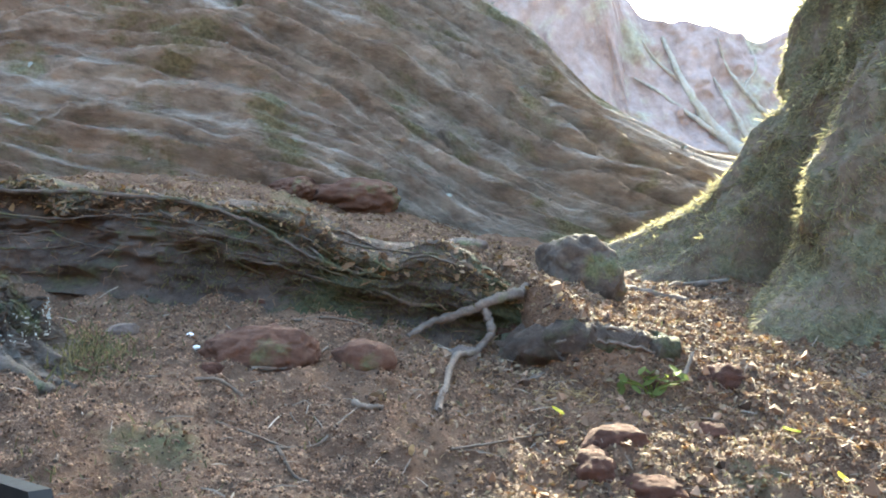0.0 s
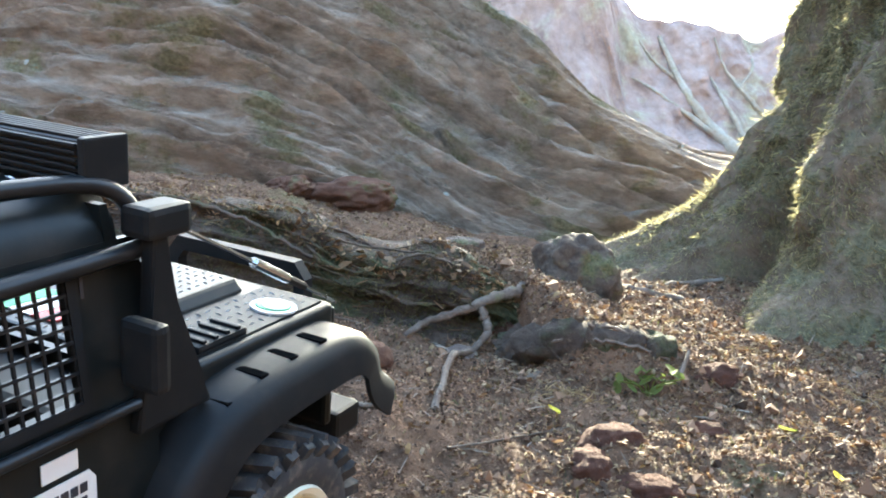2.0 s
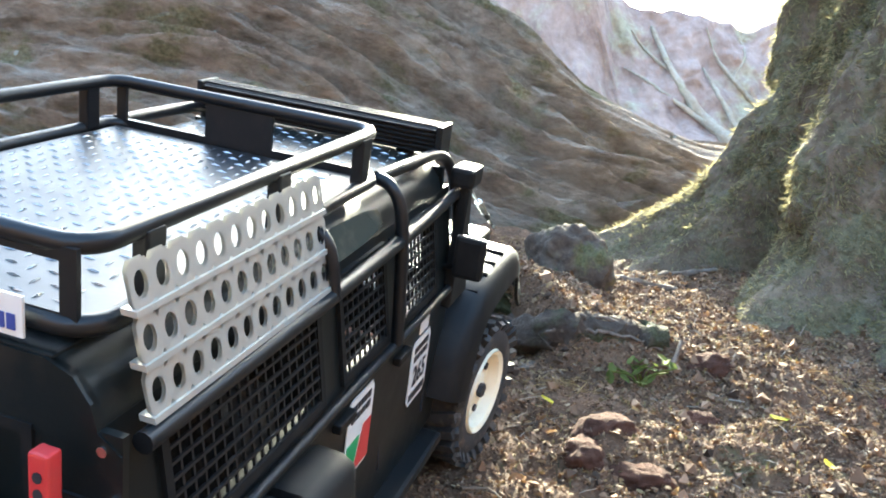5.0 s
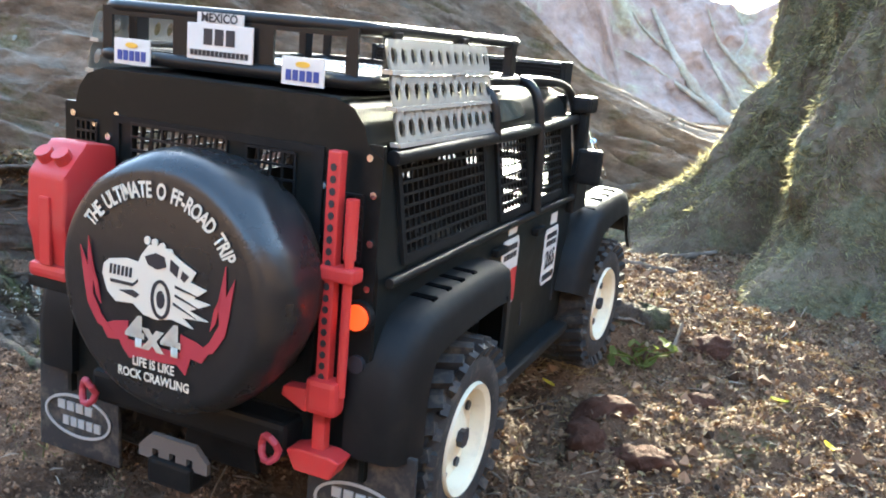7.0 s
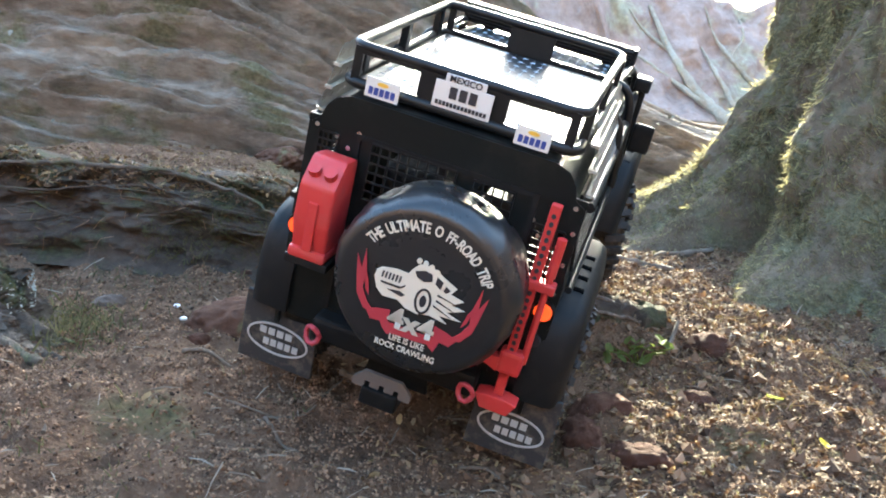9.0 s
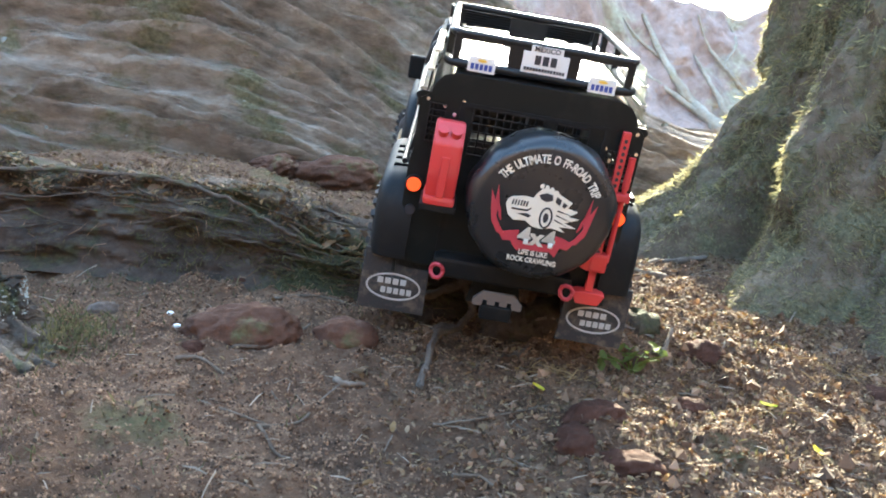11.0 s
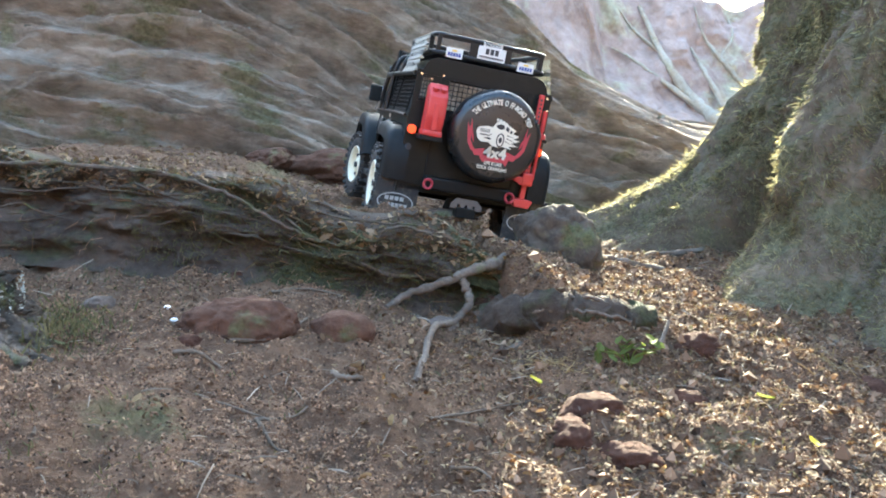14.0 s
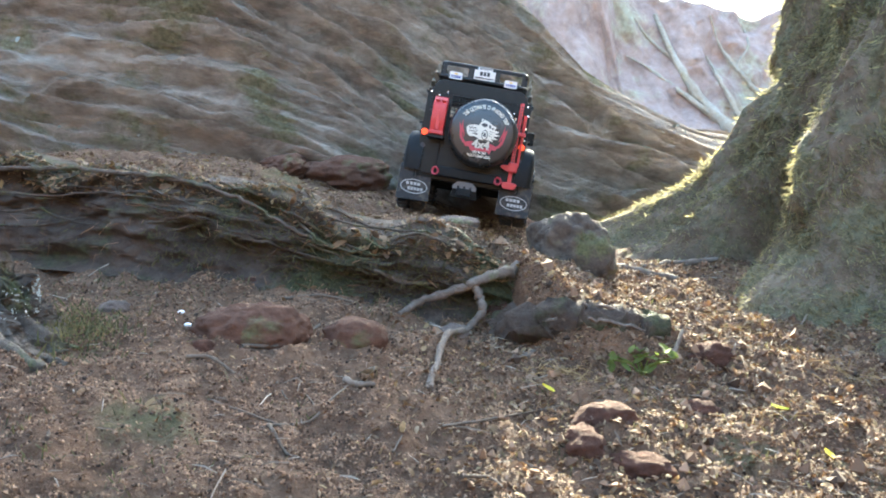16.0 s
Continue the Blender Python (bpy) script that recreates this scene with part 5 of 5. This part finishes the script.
def spare_wheel():
    cx, cz, R = 0.0165, 0.157, 0.062
    cov = part("spare_wheel_cover", lathe([(-0.297, 0.001), (-0.2975, R * 0.84), (-0.2965, R * 0.89), (-0.2945, R * 0.93), (-0.291, R * 0.965), (-0.287, R * 0.99), (-0.282, R * 1.0), (-0.277, R * 0.995), (-0.272, R), (-0.266, R * 0.995), (-0.26, R * 0.99), (-0.254, R * 0.97), (-0.249, R * 0.9), (-0.249, 0.001)], 96), VINYL, truck, "black vinyl spare wheel cover with cream and red print", smooth=50)
    me = cov.data
    for v in me.vertices:
        a, y, z = v.co
        edge = min(1.0, max(0.0, (a + 0.297) / 0.006))
        wr = edge * (0.0022 * noise.noise(Vector((y * 45, z * 45, a * 70))) + 0.001 * noise.noise(Vector((y * 120, z * 120, a * 150))))
        k = 1 + wr / 0.06
        v.co = Vector((cx + y * k, a + wr * 0.5, cz + z * k))
    at = lambda u, v, w: Vector((cx + u, -0.2978 - w, cz + v))
    # lettering round the upper rim
    words, rows, width = "THE ULTIMATE O FF-ROAD TRIP", [], []
    for ch in words:
        width.append(0.0042 if ch == " " else glyphs(ch, 0.0100)[1] * 0.66 + 0.0012)
    total, run = sum(width), 0
    for ch, w in zip(words, width):
        a = 146 - 119 * (run + w / 2) / total
        run += w
        if ch != " ":
            rows.append((ch, 0.0100, 0.0455 * math.cos(radians(a)), 0.0455 * math.sin(radians(a)), a - 90, 0.66))
    lettering(rows, at, 0.0008, PRINT, cov, label="cream lettering round the rim")
    lettering([("4x4", 0.0205, 0.0, -0.0215, 0, 1.0), ("4x4", 0.0205, 0.0006, -0.0215, 0, 1.0)], at, 0.0016, PRINT, cov, label="bold cream lettering")
    lettering([("LIFE IS LIKE", 0.0062, 0.0, -0.0355, 0, 0.8), ("ROCK CRAWLING", 0.0062, 0.0, -0.042, 0, 0.8)], at, 0.0008, PRINT, cov)
    # flames and banner
    for sg in (-1, 1):
        for pts in ([(41, -3), (43.5, 14), (39, 5), (38.5, 19), (35, 2), (36, -8), (31, -17), (24, -24), (33, -22), (39, -13)],
                    [(34, -8), (37.5, 8), (33, -2), (31, -12)]):
            part("flame_print", prism([(sg * a / 1000, b / 1000) for a, b in (pts if sg > 0 else pts[::-1])], at, 0.0003, 0.0008), FLAME, cov, "dark red printed flame")
        part("flame_print", prism([(sg * a / 1000, b / 1000) for a, b in ((15, -17), (24, -19), (31, -22), (27, -28), (19, -27), (15, -30))], at, 0.0002, 0.0006), FLAME, cov)
    part("banner_print", prism([(-0.021, -0.026), (0.021, -0.026), (0.018, -0.036), (0.013, -0.032), (0.004, -0.033), (-0.009, -0.033), (-0.014, -0.035), (-0.018, -0.031)], at, 0.0002, 0.0005), FLAME, cov)
    # cartoon of a truck in cream with dark details
    P = [(-30, 3), (-27, -5), (-22, -9), (-12, -8), (-6, -12), (2, -13), (10, -11), (22, -13), (16, -9), (30, -8), (20, -5), (31, 0), (22, 1), (29, 6), (20, 8), (23, 13), (14, 17), (8, 20.5), (3, 21.5), (-3, 21), (-7, 16), (-9, 12), (-16, 12.5), (-26, 10.5), (-29, 8)]
    pic = part("truck_print", prism([(a / 1000, b / 1000) for a, b in P], at, 0.0003, 0.0009), PRINT, cov, "cream printed cartoon of a truck")
    dark = lambda pts: part("dark_detail", prism([(a / 1000, b / 1000) for a, b in pts], at, 0.0008, 0.0013), INK, pic)
    dark([(-5, 15.5), (1, 18), (6, 17), (7, 12.5), (2, 10.5), (-3, 12)])
    dark([(9.5, 16.5), (14, 14), (13, 9), (9, 11.5)])
    dark([(16, 12.5), (19.5, 10.5), (17, 7.5), (15, 9)])
    dark([(-25, 1.5), (-12, 1.5), (-9, 4), (-9, 2.6), (-12, 0), (-25, 0)])
    dark([(-20, -3), (-10, -5), (-8, -3), (-12, -1.5)])
    for k in range(6):
        dark([(-25.5 + k * 2.3, 4), (-24.3 + k * 2.3, 4), (-23.8 + k * 2.3, 8.6), (-25 + k * 2.3, 8.6)])
    part("dark_detail", ring(at, 0.004, -0.003, 0.0055, 0.0092, 0.0016, 0.0008, 0.0013), INK, pic)
    part("dark_detail", disc(at, 0.004, -0.003, 0.0022, 0.0042, 0.0008, 0.0013), INK, pic)
    for q in ((12, 0, 28, -4), (12, 4, 26, 2), (11, -4, 24, -8)):
        dark([(q[0], q[1]), (q[2], q[3]), (q[0], q[1] + 1.3)])
    for k in range(4):
        part("roof_lamp_print", disc(at, -0.004 + k * 0.0042, 0.0228 - 0.0004 * k * k, 0.0017, 0.0019, 0.0003, 0.001, 12), PRINT, pic)


spare_wheel()


def roof_rack():
    def loop(x, y0, y1, z, r, n=5):
        pts = []
        for cx, cy, a0 in ((x - r, y1 - r, 0), (-x + r, y1 - r, 90), (-x + r, y0 + r, 180), (x - r, y0 + r, 270)):
            for k in range(n + 1):
                a = radians(a0 + 90 * k / n)
                pts.append((cx + r * math.cos(a), cy + r * math.sin(a), z))
        return pts
    rack = part("roof_rack", sweep(loop(0.078, -0.232, -0.0145, 0.279, 0.012), 0.0034, 10, closed=True), TUBE, truck, "black tubular roof rack with a tread plate floor", smooth=60)
    part("lower_rail", sweep(loop(0.080, -0.234, -0.0125, 0.2545, 0.012), 0.0036, 10, closed=True), TUBE, rack, smooth=60)
    fl = part("rack_floor", box(-0.074, 0.074, -0.228, -0.018, 0.252, 0.2545, 0.0005), PLATE, rack)
    lozenges(top(0.2546), -0.072, 0.072, -0.226, -0.02, 0.0085, rack)
    for sg in (-1, 1):
        for y in (-0.205, -0.12, -0.035):
            part("post", box(sg * 0.079 - 0.003, sg * 0.079 + 0.003, y - 0.005, y + 0.005, 0.254, 0.279, 0.001), TUBE, rack)
    b = rear(-0.2325)
    part("rear_rail_panel", plate(b, (-0.076, 0.076), (0.2545, 0.279), [(-0.070, -0.030, 0.2585, 0.2745), (0.030, 0.070, 0.2585, 0.2745)], 0.002), TUBE, rack)
    part("front_rail_panel", plate(lambda u, v, w: Vector((u, -0.014 - w, v)), (-0.076, 0.076), (0.2545, 0.279), [(-0.07, -0.02, 0.258, 0.2755), (0.02, 0.07, 0.258, 0.2755)], 0.002), TUBE, rack)
    pb = rear(-0.2365)
    plt = part("rack_plate", prism([(-0.0185, 0.257), (0.0205, 0.257), (0.0205, 0.2745), (-0.0185, 0.2745)], pb, 0, 0.0012, 0.0004), WHITE, rack, "white number plate with black print")
    lettering([("MEXICO", 0.0058, 0.001, 0.2772, 0, 1.0)], pb, 0.0016, INK, plt)
    part("plate_header", prism([(-0.0125, 0.2745), (0.0145, 0.2745), (0.0145, 0.2798), (-0.0125, 0.2798)], pb, 0, 0.0011), WHITE, plt)
    part("print_bar", bars(pb, -0.009, 0.011, 0.2645, 0.2722, 3, 0.0016), INK, plt)
    part("print_bar", bars(pb, -0.0165, 0.0185, 0.2590, 0.2618, 14, 0.0016), INK, plt)
    for sg in (-1, 1):
        tg = part("rack_tag", prism([(sg * 0.051 - 0.0115, 0.2505), (sg * 0.051 + 0.0115, 0.2505), (sg * 0.051 + 0.0115, 0.2635), (sg * 0.051 - 0.0115, 0.2635)], rear(-0.2395), 0, 0.001), WHITE, rack, "small white tag with blue print")
        part("print_bar", bars(rear(-0.2395), sg * 0.051 - 0.0095, sg * 0.051 + 0.0095, 0.2525, 0.2575, 5, 0.0014), BLUE, tg)
        part("print_dot", disc(rear(-0.2395), sg * 0.051, 0.2602, 0.004, 0.0014, 0, 0.0014, 12), GOLD, tg)
        # traction boards hung along the sides
        brd = None
        for k in range(3):
            z1 = 0.2755 - k * 0.0165
            ang = lambda u, v, w, s=sg, z=z1, kk=k: Vector((s * (0.0855 + kk * 0.0035 + (v * 0.25) + w), u, z - v))
            bm = bmesh.new()
            n, L0, L1, hgt = 12, -0.228, -0.100, 0.0148
            for i in range(n):
                u0, u1 = L0 + (L1 - L0) * i / n, L0 + (L1 - L0) * (i + 1) / n
                cu, cv = (u0 + u1) / 2, hgt / 2
                for w in (0, 0.0014):
                    o, q = [], []
                    for j in range(16):
                        a = 2 * math.pi * (j + 0.5) / 16
                        c, s = math.cos(a), math.sin(a)
                        mx = max(abs(c), abs(s))
                        o.append(bm.verts.new(ang(cu + (u1 - u0) / 2 * c / mx, cv + hgt / 2 * s / mx, w)))
                        q.append(bm.verts.new(ang(cu + 0.0032 * c, cv + 0.0042 * s, w)))
                    for j in range(16):
                        bm.faces.new((o[j], o[(j + 1) % 16], q[(j + 1) % 16], q[j]))
            prism([(L0, hgt - 0.0008), (L1, hgt - 0.0008), (L1, hgt + 0.0012), (L0, hgt + 0.0012)], ang, -0.0035, 0.0022, bm=bm)
            ob = part("traction_board" if brd is None else "board_rib", bm, SILVER, brd or truck, "perforated aluminium traction board strapped to the rack")
            brd = brd or ob
    # light bar
    bar = part("light_bar", box(-0.082, 0.082, 0.080, 0.098, 0.2495, 0.2665, 0.0015), BLACK, truck, "black finned light bar across the roof")
    for k in range(6):
        part("fin", box(-0.081, 0.081, 0.0775, 0.081, 0.2505 + k * 0.0028, 0.2517 + k * 0.0028, 0.0003), BLACK, bar)
    for k in range(5):
        part("fin", box(-0.081, 0.081, 0.0825 + k * 0.0032, 0.084 + k * 0.0032, 0.2660, 0.2678, 0.0003), BLACK, bar)
    for sg in (-1, 1):
        part("end_cap", box(sg * 0.0835 - 0.002, sg * 0.0835 + 0.002, 0.078, 0.0995, 0.2480, 0.2682, 0.001), BLACK, bar)
        part("bracket", box(sg * 0.06 - 0.005, sg * 0.06 + 0.005, 0.083, 0.095, 0.2400, 0.2505, 0.001), BLACK, bar)
    for k in range(12):
        part("lamp_lens", disc(lambda u, v, w: Vector((u, 0.098 + w, v)), -0.0765 + k * 0.0139, 0.2580, 0.005, 0.005, 0, 0.001, 14), LENS, bar)
    # cage tubes
    for sg in (-1, 1):
        part("cage_tube", sweep(spline([(sg * 0.080, -0.012, 0.2545), (sg * 0.082, 0.03, 0.2535), (sg * 0.084, 0.082, 0.250), (sg * 0.090, 0.098, 0.236), (sg * 0.096, 0.106, 0.20), (sg * 0.097, 0.108, 0.165)], 6), 0.0036, 10), TUBE, truck, "black roll cage tube", smooth=60)
        part("cage_tube", sweep(spline([(sg * 0.0945, 0.098, 0.2245), (sg * 0.097, 0.0, 0.2235), (sg * 0.098, -0.1, 0.223), (sg * 0.097, -0.232, 0.222)], 6), 0.0038, 10), TUBE, truck, smooth=60)
        part("cage_tube", sweep(spline([(sg * 0.080, -0.012, 0.2545), (sg * 0.088, -0.013, 0.252), (sg * 0.0945, -0.013, 0.243), (sg * 0.0985, -0.013, 0.222), (sg * 0.1025, -0.013, 0.165)], 6), 0.0036, 10), TUBE, truck, smooth=60)
        part("cage_tube", sweep(spline([(sg * 0.080, -0.10, 0.2545), (sg * 0.090, -0.10, 0.25), (sg * 0.096, -0.10, 0.24), (sg * 0.099, -0.10, 0.222)], 6), 0.0032, 10), TUBE, truck, smooth=60)
        part("cage_tube", sweep(spline([(sg * 0.1015, -0.235, 0.163), (sg * 0.1015, -0.11, 0.164), (sg * 0.1015, 0.02, 0.164), (sg * 0.101, 0.1, 0.163)], 6), 0.0026, 8), TUBE, truck, smooth=60)
        # cable from the pillar to the bonnet's front corner
        cab = part("brush_cable", sweep(spline([(sg * 0.094, 0.100, 0.238), (sg * 0.0935, 0.158, 0.2065), (sg * 0.093, 0.237, 0.1625)], 8), 0.0011, 6), STEEL, truck, "thin steel cable with a turnbuckle")
        part("turnbuckle", sweep([(sg * 0.0935, 0.166, 0.202), (sg * 0.0933, 0.192, 0.1875)], 0.0027, 10), STEEL, cab)
        part("cable_clip", sweep([(sg * 0.0933, 0.193, 0.187), (sg * 0.0932, 0.207, 0.1795)], 0.0022, 8), BLACK, cab)
    # air intake up the pillar
    for sg in (1,):
        sn = part("snorkel", prism([(0.084, 0.150), (0.126, 0.150), (0.120, 0.165), (0.104, 0.20), (0.101, 0.235), (0.093, 0.235), (0.092, 0.2)], lambda u, v, w: Vector((w, u, v)), 0.097, 0.104, 0.002), BLACK, truck, "black air intake post with a box head")
        part("intake_head", box(0.091, 0.107, 0.088, 0.112, 0.230, 0.243, 0.003), BLACK, sn)
    for sg in (-1, 1):
        mi = part("wing_mirror", box(min(sg * 0.104, sg * 0.124), max(sg * 0.104, sg * 0.124), 0.074, 0.082, 0.176, 0.204, 0.003), BLACK, truck, "black wing mirror")
        part("mirror_arm", sweep([(sg * 0.097, 0.085, 0.178), (sg * 0.108, 0.08, 0.184)], 0.002, 8), BLACK, mi)
    # bar in front of the bonnet
    bb = part("bull_bar", prism([(-0.054, 0.085), (-0.054, 0.160), (-0.046, 0.170), (0.046, 0.170), (0.054, 0.160), (0.054, 0.085), (0.046, 0.085), (0.046, 0.155), (0.041, 0.161), (-0.041, 0.161), (-0.046, 0.155), (-0.046, 0.085)], lambda u, v, w: Vector((u, w, v)), 0.262, 0.270), BLACK, truck, "black bull bar")
    part("front_bumper", box(-0.09, 0.09, 0.248, 0.274, 0.070, 0.088, 0.003), BLACK, bb)
    part("mount", box(-0.045, 0.045, 0.236, 0.25, 0.068, 0.085, 0.002), BLACK, bb)


roof_rack()


def underbody():
    ch = part("chassis", box(-0.036, -0.028, -0.23, 0.235, 0.062, 0.076, 0.001), BLACK, truck, "black ladder chassis")
    part("rail", box(0.028, 0.036, -0.23, 0.235, 0.062, 0.076, 0.001), BLACK, ch)
    part("gearbox", box(-0.025, 0.025, -0.06, 0.06, 0.052, 0.075, 0.004), BLACK, ch)
    for y in (-0.162, 0.162):
        ax = part("axle", sweep([(-0.09, y, 0.0585), (0.09, y, 0.0585)], 0.0085, 12), BLACK, truck, "black axle with a round differential")
        bm = bmesh.new()
        bmesh.ops.create_icosphere(bm, subdivisions=3, radius=0.019, matrix=Matrix.Translation((0.014, y, 0.056)) @ Matrix.Diagonal((1, 1.15, 1, 1)))
        part("differential", bm, BLACK, ax, smooth=180)
        for sg in (-1, 1):
            part("shock_absorber", sweep([(sg * 0.058, y - 0.01, 0.062), (sg * 0.05, y - 0.02, 0.14)], 0.0075, 10), BLACK, truck, "black shock absorber")


underbody()


def wheel():
    """Knobbly tyre on a cream steel rim; its outer face towards +x."""
    w = new("wheel")
    R, h = 0.0585, 0.0225
    t = part("tyre", lathe([(-h + 0.003, 0.030), (-h, 0.036), (-h - 0.001, 0.046), (-h + 0.004, 0.0535), (-0.012, 0.0545), (0.012, 0.0545), (h - 0.004, 0.0535), (h + 0.001, 0.046), (h, 0.036), (h - 0.003, 0.030)], 48), RUBBER, w, "black knobbly rubber tyre", smooth=40)
    bm = bmesh.new()
    for k in range(26):
        for sg in (-1, 1):
            a = 2 * math.pi * (k + (0.5 if sg > 0 else 0)) / 26
            m = Matrix.Rotation(a, 4, "X") @ Matrix.Translation((sg * 0.0125, 0, 0.0565)) @ Matrix.Rotation(sg * 0.3, 4, "Z")
            bmesh.ops.create_cube(bm, size=1, matrix=m @ Matrix.Diagonal((0.021, 0.0068, 0.0055, 1)))
            m = Matrix.Rotation(a, 4, "X") @ Matrix.Translation((sg * (h - 0.001), 0, 0.051)) @ Matrix.Rotation(sg * 0.5, 4, "Y")
            bmesh.ops.create_cube(bm, size=1, matrix=m @ Matrix.Diagonal((0.0045, 0.0062, 0.011, 1)))
    part("tread_lug", bm, RUBBER, t)
    r = part("rim", lathe([(h - 0.001, 0.0335), (h + 0.001, 0.0325), (h - 0.001, 0.029), (h - 0.010, 0.0275), (h - 0.0115, 0.020), (h - 0.006, 0.012), (h - 0.005, 0.0005), (-h + 0.01, 0.0005), (-h + 0.01, 0.0335)], 40), CREAM, w, "cream painted steel rim", smooth=35)
    bm = bmesh.new()
    for k in range(8):
        a = 2 * math.pi * k / 8
        disc(lambda u, v, q: Vector((h - 0.0105 + q, u, v)), 0.0238 * math.cos(a), 0.0238 * math.sin(a), 0.003, 0.003, 0, 0.0016, 12, bm)
    part("rim_hole", bm, INK, r)
    part("hub", sweep([(h - 0.008, 0, 0), (h - 0.0015, 0, 0)], 0.0055, 6), INK, r, "dark hub nut")
    return w


WHEELS = []
first = wheel()
first.parent = truck
for k, (sx, cy) in enumerate(((1, 0.162), (1, -0.162), (-1, 0.162), (-1, -0.162))):
    w = first if k == 0 else copy_thing(first, Matrix.Identity(4))
    w.parent = truck
    WHEELS.append((w, sx, cy))

CAR_ROWS = [
    (0, -0.3622, 0.1232, 0.0876, -5.23, -9.56, -47.00),
    (0.5, -0.3234, 0.1816, 0.0797, -3.10, -4.77, -43.06),
    (1, -0.3115, 0.2329, 0.0868, 0.03, -0.34, -38.82),
    (1.5, -0.2840, 0.2852, 0.0926, 2.19, -0.08, -35.17),
    (2, -0.2605, 0.3401, 0.1008, 7.73, 8.33, -26.63),
    (2.5, -0.2322, 0.3650, 0.1061, 13.26, 16.40, -17.44),
    (3, -0.2094, 0.4032, 0.1108, 15.68, 16.58, -15.50),
    (3.5, -0.1779, 0.4674, 0.1094, 15.21, 11.03, -19.08),
    (6, -0.1000, 0.5810, 0.1338, 7.38, 11.21, -15.23),
    (6.5, -0.0667, 0.6241, 0.1495, 5.02, 11.21, -20.52),
    (7, -0.0309, 0.6811, 0.1549, 4.22, 7.70, -23.92),
    (7.5, -0.0051, 0.7190, 0.1680, 9.94, 8.73, -25.43),
    (8, 0.0103, 0.7503, 0.1788, 13.01, 9.07, -21.61),
    (8.5, 0.0214, 0.7935, 0.1908, 15.24, 17.82, -16.87),
    (9, 0.0327, 0.8612, 0.1942, 15.66, 17.66, -13.41),
    (9.5, 0.0470, 0.9113, 0.2063, 21.58, 13.01, -12.46),
    (12, 0.0759, 1.1356, 0.2307, -1.76, 8.96, 4.03),
    (12.5, 0.0785, 1.2079, 0.2168, -10.66, 3.16, -8.52),
    (13, 0.0640, 1.2984, 0.2262, -7.92, 2.07, -3.97),
    (13.5, 0.0300, 1.3750, 0.2254, -0.63, 8.70, 5.96),
    (14, 0.0106, 1.4548, 0.2243, 3.52, 10.50, 9.50),
    (14.5, 0.0149, 1.5400, 0.2345, 4.94, 18.98, 4.28),
    (15, 0.0280, 1.6520, 0.2171, 0.64, 13.61, 0.45),
    (15.5, 0.0464, 1.7538, 0.2116, -2.92, 11.67, -2.99),
    (16, 0.0604, 1.8519, 0.2120, -3.47, 9.50, -3.96),
]
TYRE_R = 0.0585


def motions():
    walk(truck, [(t, pose(*r)) for t, *r in CAR_ROWS])
    # distance driven, from the path, turned into wheel roll
    way, run = [(CAR_ROWS[0][0], 0.0)], 0.0
    for a, b in zip(CAR_ROWS, CAR_ROWS[1:]):
        run += math.dist(a[1:4], b[1:4])
        way.append((b[0], run))
    ts, ds = zip(*way)
    steer = ([0, 3.5, 6, 7, 8, 9, 12, 13, 13.5, 14.3, 15, 16], [0, 0, -12, -3, 14, 10, 12, 5, 15, 8, -5, 0])
    for w, sx, cy in WHEELS:
        rows = []
        for k in range(65):
            t = k * 0.25
            roll = -math.degrees(float(np.interp(t, ts, ds)) / TYRE_R)
            turn = float(np.interp(t, *steer)) if cy > 0 else 0.0
            rows.append((t, pose(sx * 0.1005, cy, TYRE_R, roll * sx, 0, turn + (180 if sx < 0 else 0))))
        walk(w, rows)


motions()
